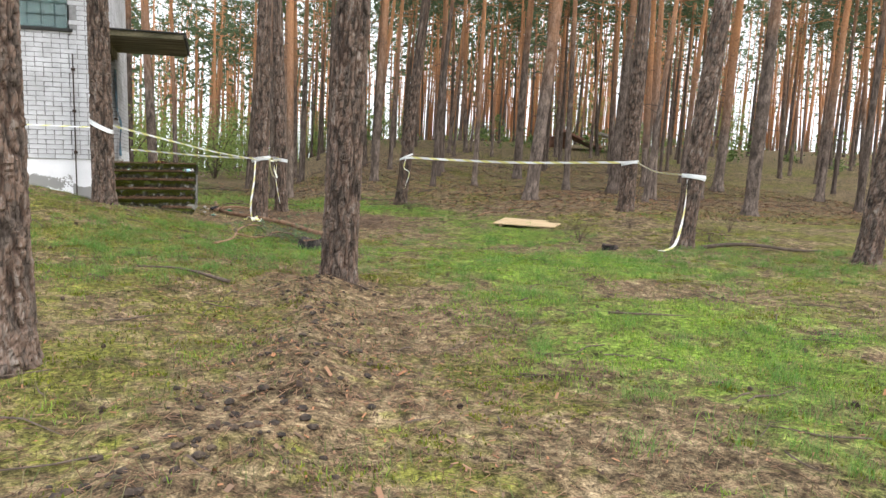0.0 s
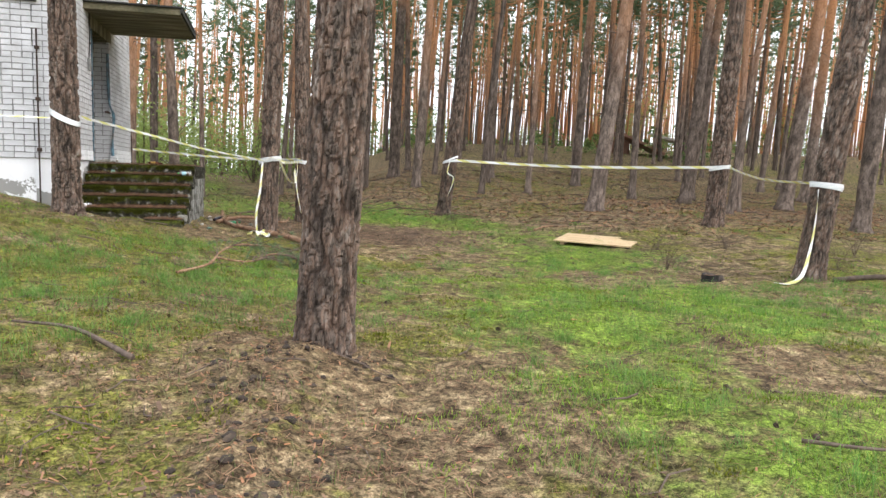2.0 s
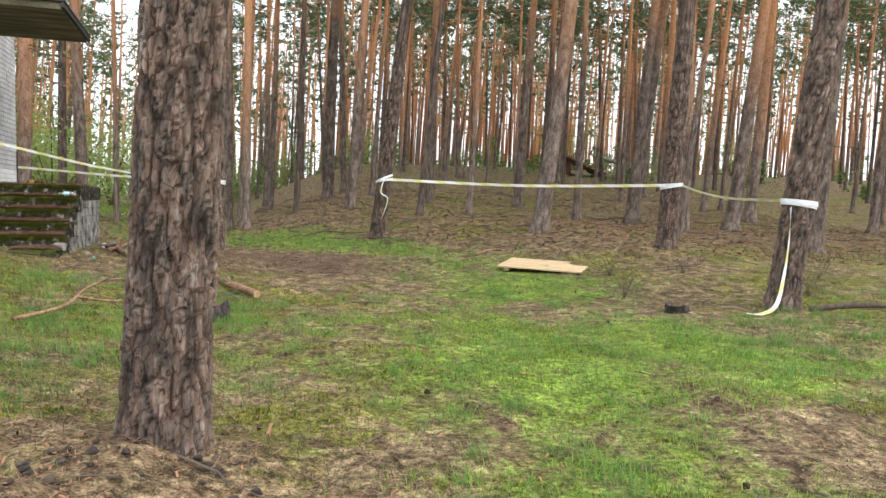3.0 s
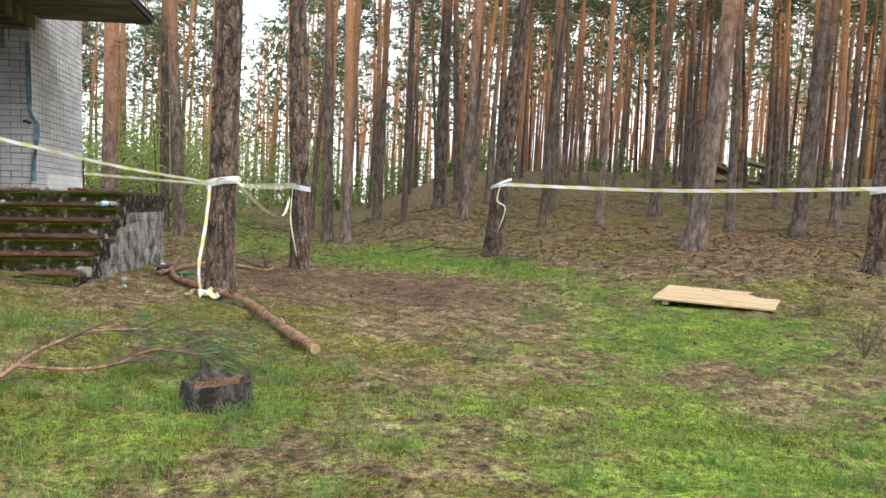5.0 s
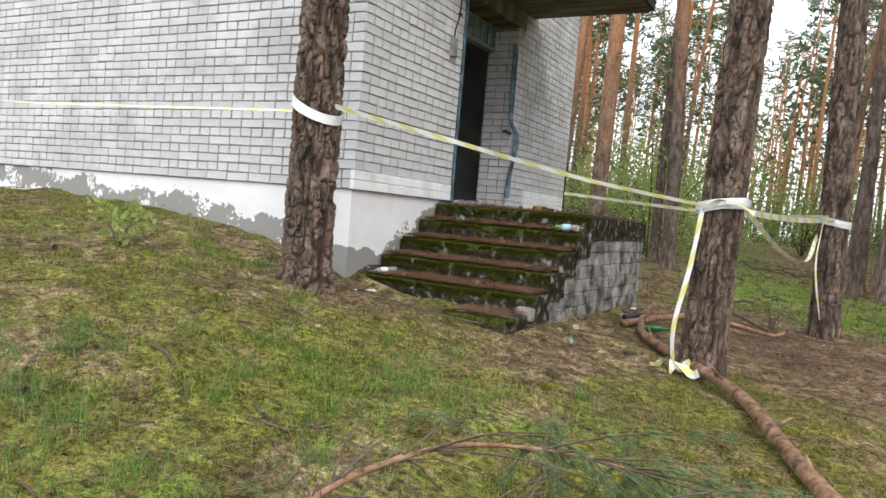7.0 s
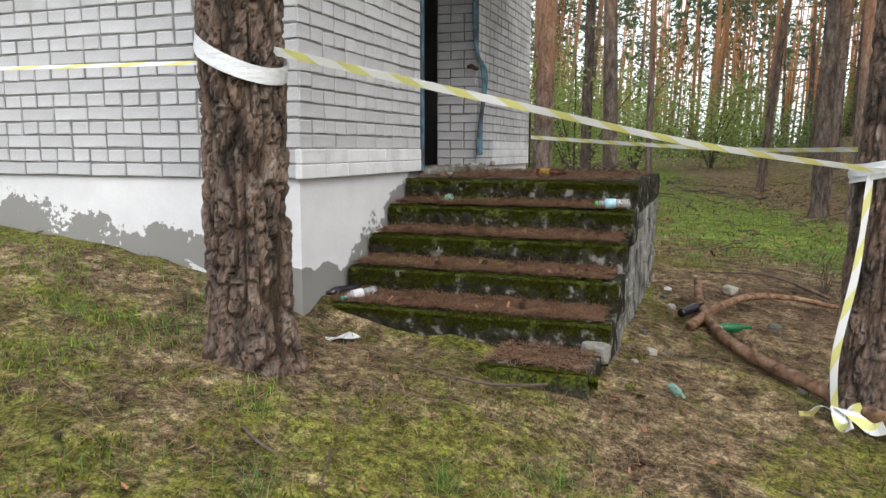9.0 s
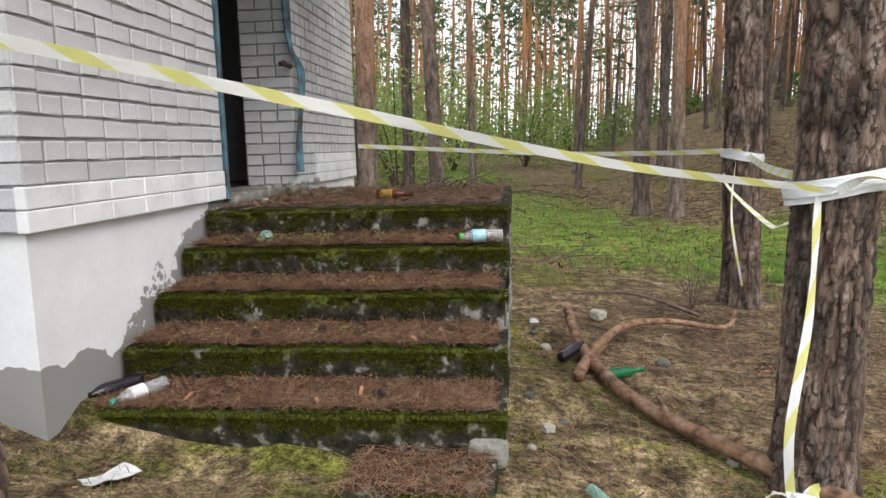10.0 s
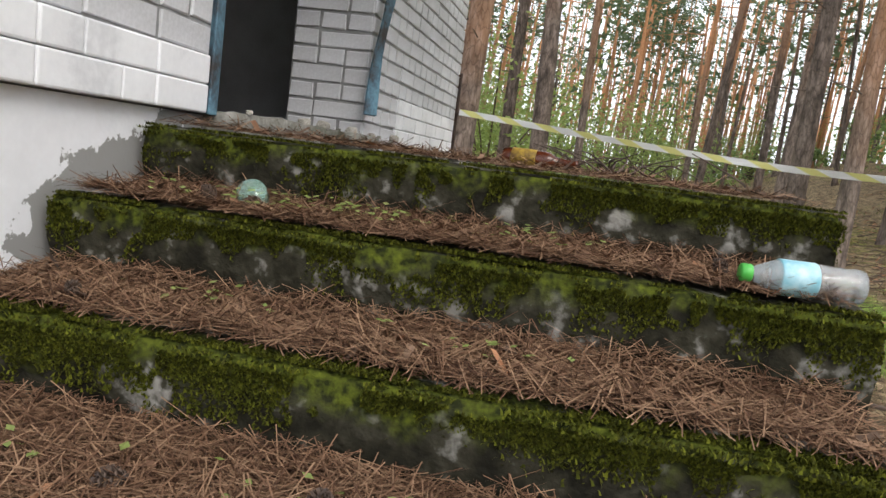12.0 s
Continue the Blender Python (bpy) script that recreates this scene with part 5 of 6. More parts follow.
def far_growth():
    """Thin far trunks with their crowns, and young growth, that close the view between the pines."""
    r = np.random.default_rng(23)
    def tufts(at, width, lo, hi, count, length, out):
        q = r.random(count)
        c = np.stack([at[0] + r.normal(size=count) * width * (1.1 - q), at[1] + r.normal(size=count) * width * (1.1 - q), at[2] + lo + (hi - lo) * q], -1)
        e, w = r.normal(size=(count, 3)) * np.array((1, 1, 0.6)), r.normal(size=(count, 3))
        e *= (length * (0.6 + 0.8 * r.random(count)) / np.linalg.norm(e, axis=1))[:, None]
        w *= (length * 0.33 / np.linalg.norm(w, axis=1))[:, None]
        out.append(np.stack([c - w, c + w, c + e], 1).reshape(-1, 3))
    trunks, crowns, young = [], [], []
    for _ in range(640):
        a, d = radians(-68 + 126 * r.random()), 60 + 90 * r.random()
        x, y = 3 + d * math.sin(a), 4 + d * math.cos(a)
        z, h, rad = float(lie(x, y)), 14 + 5 * r.random(), 0.08 + 0.07 * r.random()
        lx = 0.04 + 0.03 * r.normal()
        trunks.append(tube([(x, y, z - 0.4), (x + lx * h * 0.5, y, z + h * 0.5), (x + lx * h, y, z + h)], [rad * 1.1, rad * 0.8, rad * 0.3], 5))
        tufts((x + lx * h * 0.7, y, z), 1.5, h * (0.30 + 0.3 * r.random()), h, 48, 0.75, crowns)
    for _ in range(560):
        # bright saplings behind the house, fewer under the pines on the rise
        a, d = radians(-66 + 76 * r.random() if r.random() < 0.72 else 8 + 50 * r.random()), 42 + 85 * r.random()
        x, y = 3 + d * math.sin(a), 4 + d * math.cos(a)
        h = (1.2 + 3.8 * r.random() ** 1.4) * (1.0 if a < 0.15 else 0.5)
        tufts((x, y, float(lie(x, y))), h * 0.4, 0.05, h, 130, 0.26, young)
    v, f = join(trunks)
    tagged(put("distant_trunks", mesh_data("distant_trunks", v, f, M_FARBARK, True)), "distant thin pine trunks closing the forest", "forest", kind="stuff")
    for name, pieces, material, label, category in (("distant_crowns", crowns, M_NEEDLE, "hazy needle crowns of distant pines", "forest"), ("young_growth", young, M_YOUNG, "light green young growth under the far pines", "undergrowth")):
        v = np.concatenate(pieces)
        tagged(put(name, mesh_data(name, v, np.arange(len(v)).reshape(-1, 3), material)), label, category, kind="stuff")
M_YOUNG = island_mat("young_growth", [(0.10, 0.16, 0.06), (0.18, 0.26, 0.085), (0.27, 0.36, 0.12)], 0.7, 0.45)
far_growth()


def leafy(seed, size, leaves, material, leaf=0.05):
    """A loose shrub: stems and many small leaves."""
    r = np.random.default_rng(seed)
    stems, vs, fs, o = [], [], [], 0
    for _ in range(9):
        a, L = r.random() * 6.28, size * (0.5 + 0.6 * r.random())
        pts = smooth_line([(0, 0, -0.05), (math.cos(a) * L * 0.2, math.sin(a) * L * 0.2, L * 0.5), (math.cos(a) * L * 0.5, math.sin(a) * L * 0.5, L * (0.8 + 0.2 * r.random()))], 8)
        stems.append(tube(pts, np.linspace(0.012, 0.003, 8) * size * 0.8, 4))
        for _ in range(leaves // 9):
            c = pts[int(2 + 6 * r.random() ** 0.7)] + r.normal(size=3) * size * 0.2
            a2 = r.normal(size=3)
            a2 *= leaf * (0.6 + 0.8 * r.random()) / np.linalg.norm(a2)
            b2 = np.cross(a2, r.normal(size=3))
            b2 *= 0.6 * leaf / (np.linalg.norm(b2) + 1e-6)
            vs += [c - a2, c + b2, c + a2, c - b2]
            fs.append([o, o + 1, o + 2, o + 3])
            o += 4
    return join(stems), (np.array(vs), fs)


def shrubs():
    protos = []
    for k in range(3):
        (sv, sf), (lv, lf) = leafy(600 + k, 3.0, 3000, M_LEAF, 0.05)
        protos.append((mesh_data("stems", sv, sf, M_TWIG), mesh_data("leaves", lv, lf, M_LEAF)))
    r = np.random.default_rng(61)
    places = [(-4.5, 28), (-7, 31), (-3, 33), (-9.5, 34), (-6, 37), (-11, 30), (-13, 36), (-1.5, 38), (-8, 41), (1.8, 40), (-16, 33), (-4.5, 43), (4.5, 46), (-12, 42), (9, 52), (16, 58), (-18, 40), (-2.2, 26.5), (-8.5, 26.5), (26, 62), (34, 55), (46, 48)]
    for i, (x, y) in enumerate(places):
        y += 5.0
        t = new("shrub")
        s = 0.85 + 0.6 * r.random()
        t.matrix_world = pose(x, y, float(lie(x, y)) - 0.1, 0, 0, i * 67) @ Matrix.Diagonal((s * 1.2, s * 1.2, s, 1))
        tagged(t, "bright green leafy shrub at the edge of the pines", "shrub", "undergrowth")
        put("stem", protos[i % 3][0], t)
        put("foliage", protos[i % 3][1], t)
    (sv, sf), (lv, lf) = leafy(640, 0.36, 110, M_LEAF, 0.035)
    sap = thing("rowan_sapling", "small bright green leafy sapling in the moss", "plant", (-1.35, 10.6, float(ground_z(-1.35, 10.6))))
    put("stem", mesh_data("stems", sv, sf, M_TWIG), sap)
    put("foliage", mesh_data("leaves", lv, lf, M_LEAF), sap)
    for i, (x, y, s) in enumerate(((8.75, 10.2, 0.5), (10.9, 11.8, 0.45), (9.6, 12.0, 0.4), (2.9, 15.9, 0.45), (6.9, 16.6, 0.4), (11.4, 9.6, 0.5), (13.0, 11.0, 0.6))):
        (sv, sf), _ = leafy(650 + i, s, 9, M_LEAF)
        rr = np.random.default_rng(i)
        twigs = []
        for _ in range(60):
            q = rr.normal(size=3) * np.array((0.18, 0.18, 0.1)) * s * 2 + np.array((0, 0, 0.3 * s))
            q[2] = abs(q[2])
            d = rr.normal(size=3) * 0.1
            twigs.append(tube([q, q + d, q + 2 * d + rr.normal(size=3) * 0.03], [0.003, 0.002, 0.001], 3))
        v, f = join([(sv, sf)] + twigs)
        ob = put("dry_bush", mesh_data("dry_bush", v, f, M_TWIG))
        ob.matrix_world = pose(x, y, float(ground_z(x, y)))
        tagged(ob, "leafless tangle of dry brushwood on the ground", "brushwood", "dry brush")
shrubs()

# ---- caution tape ----
def ribbon(points, width, n=60, twist=0.0, phase=0.0, seed=0, period=0.3, name="span", taper=1.0):
    """A thin plastic band along a smooth line; its pattern runs along its length."""
    p = smooth_line(points, n)
    d = np.gradient(p, axis=0)
    step = np.linalg.norm(d, axis=1)
    run = np.cumsum(step)
    d /= step[:, None] + 1e-9
    up = np.array((0, 0, 1.0)) if np.abs(d[:, 2]).mean() < 0.6 else np.array((0, 1.0, 0))
    side = np.cross(d, up)
    bad = np.linalg.norm(side, axis=1) < 0.2
    side[bad] = (1, 0, 0)
    side /= np.linalg.norm(side, axis=1)[:, None]
    nor = np.cross(side, d)
    r = np.random.default_rng(seed)
    ang = phase + twist * np.linspace(0, 1, n) + 0.12 * np.interp(np.linspace(0, 9, n), np.arange(10), r.normal(size=10))
    w = nor * np.cos(ang)[:, None] + side * np.sin(ang)[:, None]
    t = np.cross(w, d) * 0.0006
    width = np.linspace(width, width * taper, n)[:, None]
    rows = [p - w * width / 2 - t, p + w * width / 2 - t, p + w * width / 2 + t, p - w * width / 2 + t]
    v = np.stack(rows, 1).reshape(-1, 3)
    f = [[(i - 1) * 4 + j, (i - 1) * 4 + (j + 1) % 4, i * 4 + (j + 1) % 4, i * 4 + j] for i in range(1, n) for j in range(4)]
    me = mesh_data(name, v, f, M_TAPEWHITE if name == "winding" else M_TAPE)
    uv = me.uv_layers.new(name="UVMap")
    us = {i * 4 + j: (run[i] / period, (0, 1, 1, 0)[j]) for i in range(n) for j in range(4)}
    for loop in me.loops:
        uv.data[loop.index].uv = us[loop.vertex_index]
    return me


def trunk_at(i, z):
    x, y, rad, lean = NEAR[i]
    dz = z - float(lie(x, y))
    return np.array((x + lean[0] * dz, y + lean[1] * dz, z)), rad * (1 - 0.028 * dz) + 0.012


def wrap(i, z, tilt, turns, seed, width=0.05):
    """Windings of tape round the trunk of near tree i."""
    r = np.random.default_rng(seed)
    out = []
    for k in range(turns):
        c, rad = trunk_at(i, z + (0.006 if i == 2 else 0.02) * r.normal())
        a = np.linspace(0, 2 * math.pi * 1.02, 40)
        tl = tilt + (0.015 if i == 2 else 0.05) * r.normal()
        q = [(c[0] + (rad + 0.016 + 0.003 * k) * math.cos(s), c[1] + (rad + 0.016 + 0.003 * k) * math.sin(s), c[2] + tl * math.cos(s + 0.3) * rad * 2) for s in a]
        out.append(ribbon(q[::3], width * (0.8 + 0.4 * r.random()), 48, 0.0, 0.0, seed + k, 0.9, "winding"))
    return out


def tapes():
    zh, za, zb = 2.28, 1.78, 1.82
    ch, rh = trunk_at(2, zh)
    ca, ra = trunk_at(3, za)
    cb, rb = trunk_at(4, zb)
    t = thing("caution_tape", "yellow and white caution tape strung between pines at the steps", "tape", (0, 0, 0))
    h1, a1 = ch + np.array((rh, -0.02, 0.01)), ca + np.array((-0.05, -ra, -0.01))
    put("span", ribbon([h1, h1 * 0.67 + a1 * 0.33 + np.array((0, 0, -0.025)), h1 * 0.33 + a1 * 0.67 + np.array((0, 0, -0.045)), a1], 0.038, 60, 0.15, 0.3, 1, 0.24, taper=0.7), t)
    left = np.array((-9.0, 10.6, 2.62))
    put("span", ribbon([ch + np.array((-rh, -0.05, -0.03)), (ch + left) / 2 + np.array((0, 0, -0.14)), left], 0.036, 60, 0.6, 0.9, 2, 0.3), t)
    put("span", ribbon([a1 + np.array((0.1, 0.03, 0)), (ca + cb) / 2 + np.array((0, 0, -0.02)), cb + np.array((0.0, -rb, 0.02))], 0.05, 40, 0.3, 0.2, 3, 0.3), t)
    put("span", ribbon([(WX + 0.06, WF - 0.16, BAND + 0.32), (2.0, 17.2, 1.88), cb + np.array((-0.05, -rb, 0.06))], 0.045, 40, 0.3, 0.1, 4, 0.3), t)
    for me in wrap(2, zh, -0.30, 2, 20, 0.085) + wrap(3, za, 0.06, 6, 30, 0.034) + wrap(4, zb + 0.02, -0.05, 2, 40, 0.035):
        put("winding", me, t)
    put("knot", ribbon([a1 + np.array((-0.02, -0.02, 0)), a1 + np.array((0.07, -0.06, 0.05)), a1 + np.array((0.2, -0.03, 0.02)), a1 + np.array((0.29, 0.03, -0.03))], 0.04, 30, 2.5, 0.3, 5, 0.4), t)
    foot = np.array((2.50, 12.50, float(ground_z(2.50, 12.50)) + 0.03))
    put("tail", ribbon([a1 + np.array((-0.07, 0.02, -0.02)), (a1 * 0.62 + foot * 0.38) + np.array((-0.05, -0.02, 0)), (a1 * 0.25 + foot * 0.75) + np.array((-0.06, -0.03, 0)), foot], 0.036, 50, 1.3, 0.9, 6, 0.25), t)
    for k, (dx, dy_) in enumerate(((-0.16, -0.02), (0.2, -0.1), (0.04, -0.18), (0.12, 0.03))):
        g = lambda s: foot + np.array((dx * s, dy_ * s, 0.035 * math.sin(s * 5 + k) + 0.02))
        put("tail_end", ribbon([g(0), g(0.4), g(0.75), g(1.0)], 0.06, 20, 2.0, 1.3, 50 + k, 0.25), t)
    put("loop", ribbon([ca + np.array((ra, -0.03, 0)), (ca * 0.6 + cb * 0.4) + np.array((0.05, 0, -0.32)), (ca * 0.35 + cb * 0.65) + np.array((0.05, 0, -0.42)), cb + np.array((-rb, -0.08, -0.2)), cb + np.array((-rb * 0.6, -rb, 0.0))], 0.04, 60, 2.0, 0.4, 7, 0.25), t)
    put("tail", ribbon([cb + np.array((-0.1, -rb - 0.01, 0)), cb + np.array((-0.13, -rb - 0.03, -0.5)), cb + np.array((-0.03, -rb - 0.04, -1.1))], 0.022, 30, 2.0, 0.4, 8, 0.25), t)
    # the second line
    t2 = thing("caution_tape", "white caution tape strung across the track between pines", "tape", (0, 0, 0))
    zc, zd, ze = 2.0, 1.95, 1.56
    cc, rc = trunk_at(5, zc)
    cd, rd = trunk_at(7, zd)
    ce, re_ = trunk_at(6, ze)
    put("span", ribbon([cc + np.array((0.05, -rc, 0)), (cc + cd) / 2 + np.array((0, 0, -0.07)), cd + np.array((-0.05, -rd, 0))], 0.06, 60, 0.2, 0.0, 9, 0.5), t2)
    put("span", ribbon([cd + np.array((0.1, -rd, 0)), (cd + ce) / 2 + np.array((0, 0, -0.06)), ce + np.array((0, re_, 0.06))], 0.045, 50, 0.5, 0.2, 10, 0.5), t2)
    for me in wrap(5, zc, 0.15, 3, 60, 0.045) + wrap(7, zd, 0.05, 3, 70, 0.06) + wrap(6, ze + 0.03, -0.03, 5, 80, 0.05):
        put("winding", me, t2)
    gz = lambda x, y: float(ground_z(x, y))
    put("tail", ribbon([ce + np.array((-re_, -0.08, -0.02)), ce + np.array((-re_ - 0.04, -0.12, -0.4)), ce + np.array((-re_ - 0.12, -0.16, -0.8)), (9.76, 8.45, gz(9.76, 8.45) + 0.12), (9.6, 8.5, gz(9.6, 8.5) + 0.03), (9.45, 8.6, gz(9.45, 8.6) + 0.02)], 0.05, 60, 3.0, 0.3, 11, 0.4), t2)
    put("tail", ribbon([cc + np.array((-0.05, -rc - 0.01, 0)), cc + np.array((-0.12, -rc - 0.05, -0.3)), cc + np.array((0.04, -rc - 0.03, -0.45)), cc + np.array((-0.1, -rc - 0.02, -0.9))], 0.03, 40, 3.0, 0.3, 12, 0.4), t2)
tapes()

# ---- the fallen wood ----
def fallen_log():
    t = thing("fallen_log", "fallen pine limb with peeling red bark, sawn at one end", "log", (0, 0, 0))
    g = lambda x, y, h: (x, y, float(ground_z(x, y)) + h)
    pts = smooth_line([g(1.80, 14.9, 0.16), g(1.85, 14.2, 0.07), g(2.06, 13.4, 0.06), g(2.5, 12.75, 0.06), g(3.02, 12.0, 0.07), g(3.42, 11.0, 0.05), g(3.78, 10.1, 0.06)], 40)
    v, f = tube(pts, np.linspace(0.032, 0.047, 40), 14, 0.05, 3)
    put("trunk", mesh_data("trunk", v, f, M_REDBARK, True), t)
    d = pts[-1] - pts[-2]
    d /= np.linalg.norm(d)
    v, f = tube([pts[-1], pts[-1] + d * 0.006], [0.044, 0.042], 14)
    put("cut_end", mesh_data("cut_end", v, f, M_CUT), t, "sawn orange-brown end")
    arm = smooth_line([g(1.78, 13.75, 0.04), g(1.95, 14.3, 0.09), g(2.2, 14.8, 0.12), g(2.55, 15.1, 0.10), g(2.98, 15.2, 0.07), g(3.1, 15.35, 0.16)], 26)
    v, f = tube(arm, np.linspace(0.036, 0.014, 26), 10, 0.06, 4)
    put("side_limb", mesh_data("side_limb", v, f, M_REDBARK, True), t)
    for i, k in enumerate((8, 15, 24, 30, 34)):
        p = pts[k]
        q = p + np.array((0.10 * math.cos(i * 2.1), 0.08 * math.sin(i * 2.1), 0.10))
        v, f = tube([p, (p + q) / 2 + np.array((0, 0, 0.01)), q], [0.02, 0.015, 0.01], 6)
        put("stub", mesh_data("stub", v, f, M_REDBARK), t)
fallen_log()


def fallen_branch():
    t = thing("fallen_branch", "broken pine branch with green needles lying on the grass", "branch", (0, 0, 0))
    g = lambda x, y, h: np.array((x, y, float(ground_z(x, y)) + h))
    main = smooth_line([g(1.75, 8.0, 0.03), g(2.02, 8.55, 0.08), g(2.12, 9.0, 0.17), g(2.3, 9.4, 0.24), g(2.6, 9.75, 0.22), g(2.9, 9.95, 0.14)], 30)
    side = smooth_line([main[9], g(2.3, 8.95, 0.09), g(2.52, 9.15, 0.10), g(2.72, 9.3, 0.17), g(2.95, 9.4, 0.15), g(3.1, 9.35, 0.08)], 26)
    for name, p, r0 in (("stem", main, 0.018), ("fork", side, 0.013)):
        v, f = tube(p, np.linspace(r0, 0.005, len(p)), 8, 0.05, 5)
        put(name, mesh_data(name, v, f, M_REDBARK, True), t)
    r = np.random.default_rng(9)
    twigs, vs, fs, o = [], [], [], 0
    for k in range(84):
        base = main if k % 2 else side
        i = int(6 + (len(base) - 7) * r.random())
        p = base[i]
        d = base[min(i + 1, len(base) - 1)] - base[i - 1]
        d = d / np.linalg.norm(d) + r.normal(size=3) * np.array((0.6, 0.6, 0.35))
        L = 0.15 + 0.32 * r.random()
        pts = smooth_line([p, p + d * L * 0.5, p + d * L + np.array((0, 0, -0.06 - 0.1 * r.random()))], 6)
        gz = ground_z(pts[:, 0], pts[:, 1])
        pts[:, 2] = np.maximum(pts[:, 2], gz + 0.01)
        twigs.append(tube(pts, [0.005, 0.0045, 0.004, 0.003, 0.0025, 0.002], 4))
        if i > len(base) * 0.55:
            for _ in range(120):
                q = pts[2 + int(3.99 * r.random())] + r.normal(size=3) * 0.008
                e = (pts[-1] - pts[0]) / L * 0.9 + r.normal(size=3) * 0.6
                e[2] -= 0.35
                e *= 0.085 * (0.7 + 0.5 * r.random()) / np.linalg.norm(e)
                s = np.cross(e, r.normal(size=3))
                s *= 0.0017 / (np.linalg.norm(s) + 1e-9)
                vs += [q - s, q + s, q + e]
                fs.append([o, o + 1, o + 2])
                o += 3
    v, f = join(twigs)
    tagged(put("twig_spray", mesh_data("twigs", v, f, M_TWIG), t), kind="stuff")
    put("needle_spray", mesh_data("needles", np.array(vs), fs, island_mat("grey_green_needles", [(0.08, 0.14, 0.06), (0.13, 0.20, 0.09), (0.19, 0.27, 0.13)], 0.6, 0.2)), t, "grey-green pine needles")
fallen_branch()


def stump(x, y, rad, h, label, seed):
    r = np.random.default_rng(seed)
    z = float(ground_z(x, y))
    t = thing("tree_stump", label, "stump", (x, y, z))
    n, rows = 44, 14
    v, f = [], []
    lobes = 1 + 0.10 * np.sin(np.arange(n) / n * 2 * math.pi * 3 + seed) + 0.02 * r.normal(size=n)
    rim = h * (0.72 + 0.5 * value_noise(np.arange(n) * 1.0, np.zeros(n), 4.0, seed))
    for i in range(rows):
        q = i / (rows - 1)
        for j in range(n):
            a = j / n * 2 * math.pi
            rr = rad * lobes[j] * (1.22 - 0.25 * q ** 0.5) * (1 + 0.012 * r.normal())
            v.append((rr * math.cos(a), rr * math.sin(a), -0.08 + (rim[j] + 0.08) * q))
    for s in (0.78, 0.62):
        for j in range(n):
            a = j / n * 2 * math.pi
            v.append((rad * lobes[j] * s * math.cos(a), rad * lobes[j] * s * math.sin(a), rim[j] - (0.02 if s > 0.7 else 0.07) - 0.012 * r.random()))
    for i in range(rows + 1):
        f += [[i * n + j, i * n + (j + 1) % n, (i + 1) * n + (j + 1) % n, (i + 1) * n + j] for j in range(n)]
    put("charred_rim", mesh_data("charred_rim", v, f, M_CHAR), t)
    top = [(rad * lobes[j] * 0.80 * s * math.cos(j / n * 6.283), rad * lobes[j] * 0.80 * s * math.sin(j / n * 6.283), h * 0.84 - 0.045 + 0.02 * r.random()) for s in (1.0, 0.66, 0.33) for j in range(n)] + [(0, 0, h * 0.84 - 0.03)]
    ff = [[i * n + j, i * n + (j + 1) % n, (i + 1) * n + (j + 1) % n, (i + 1) * n + j] for i in range(2) for j in range(n)] + [[2 * n + j, 2 * n + (j + 1) % n, 3 * n] for j in range(n)]
    put("rotten_top", mesh_data("rotten_top", top, ff, M_CUT), t, "rotten pale wood strewn with needles")
    a, d = r.random(500) * 6.283, np.sqrt(r.random(500)) * rad * 0.7
    sv, sf = sticks(d * np.cos(a), d * np.sin(a), np.full(500, h * 0.84 - 0.02), 0.06, 0.0026, seed)
    put("needles", mesh_data("needles", sv, sf, M_LITTER), t)
stump(3.24, 8.74, 0.20, 0.17, "low charred tree stump with a rotten hollow top", 4)
stump(8.72, 8.95, 0.14, 0.09, "small decayed stump sunk in the grass", 8)


def board_platform():
    t = thing("wooden_pallet_board", "raw pine boards nailed into a flat panel on the grass", "boards", (8.93, 13.07, float(lie(8.93, 13.07)) + 0.01), turn=-36)
    t.matrix_world = Matrix.Translation(t.matrix_world.translation) @ pose(0, 0, 0, 3.2, 0, 0) @ pose(0, 0, 0, 0, 0, -36)
    for i in range(4):
        part("plank", box_bm(-0.72 - 0.01 * (i % 2), -0.62 + i * 0.312, 0.03, 0.72 + 0.012 * (i % 3), -0.62 + i * 0.312 + 0.304, 0.055, 0.003), M_BOARD, t)
    for x in (-0.6, 0.5):
        part("batten", box_bm(x, -0.58, -0.03, x + 0.08, 0.6, 0.029, 0.003), M_BOARD, t)
board_platform()


def lathe(profile, sides=24):
    v = [(r * math.cos(j / sides * 6.28318), r * math.sin(j / sides * 6.28318), z) for r, z in profile for j in range(sides)]
    n = len(profile)
    f = [[i * sides + j, i * sides + (j + 1) % sides, (i + 1) * sides + (j + 1) % sides, (i + 1) * sides + j] for i in range(n - 1) for j in range(sides)]
    f += [list(range(sides))[::-1], [(n - 1) * sides + j for j in range(sides)]]
    return np.array(v), f


def bottle(label, place, body, glass, cap=None, wrap_=None, name="plastic_bottle"):
    t = new(name)
    t.matrix_world = place
    tagged(t, label, "bottle")
    put("body", mesh_data("body", *lathe(body), glass, True), t)
    top = body[-1][1]
    if cap:
        put("cap", mesh_data("cap", *lathe([(0.016, top - 0.012), (0.017, top - 0.01), (0.017, top + 0.008), (0.014, top + 0.011)], 18), cap, True), t)
    if wrap_:
        put("paper_label", mesh_data("paper_label", *lathe([(wrap_[2], wrap_[0]), (wrap_[2] + 0.0008, wrap_[0] + 0.002), (wrap_[2] + 0.0008, wrap_[1] - 0.002), (wrap_[2], wrap_[1])]), wrap_[3], True), t)
    return t


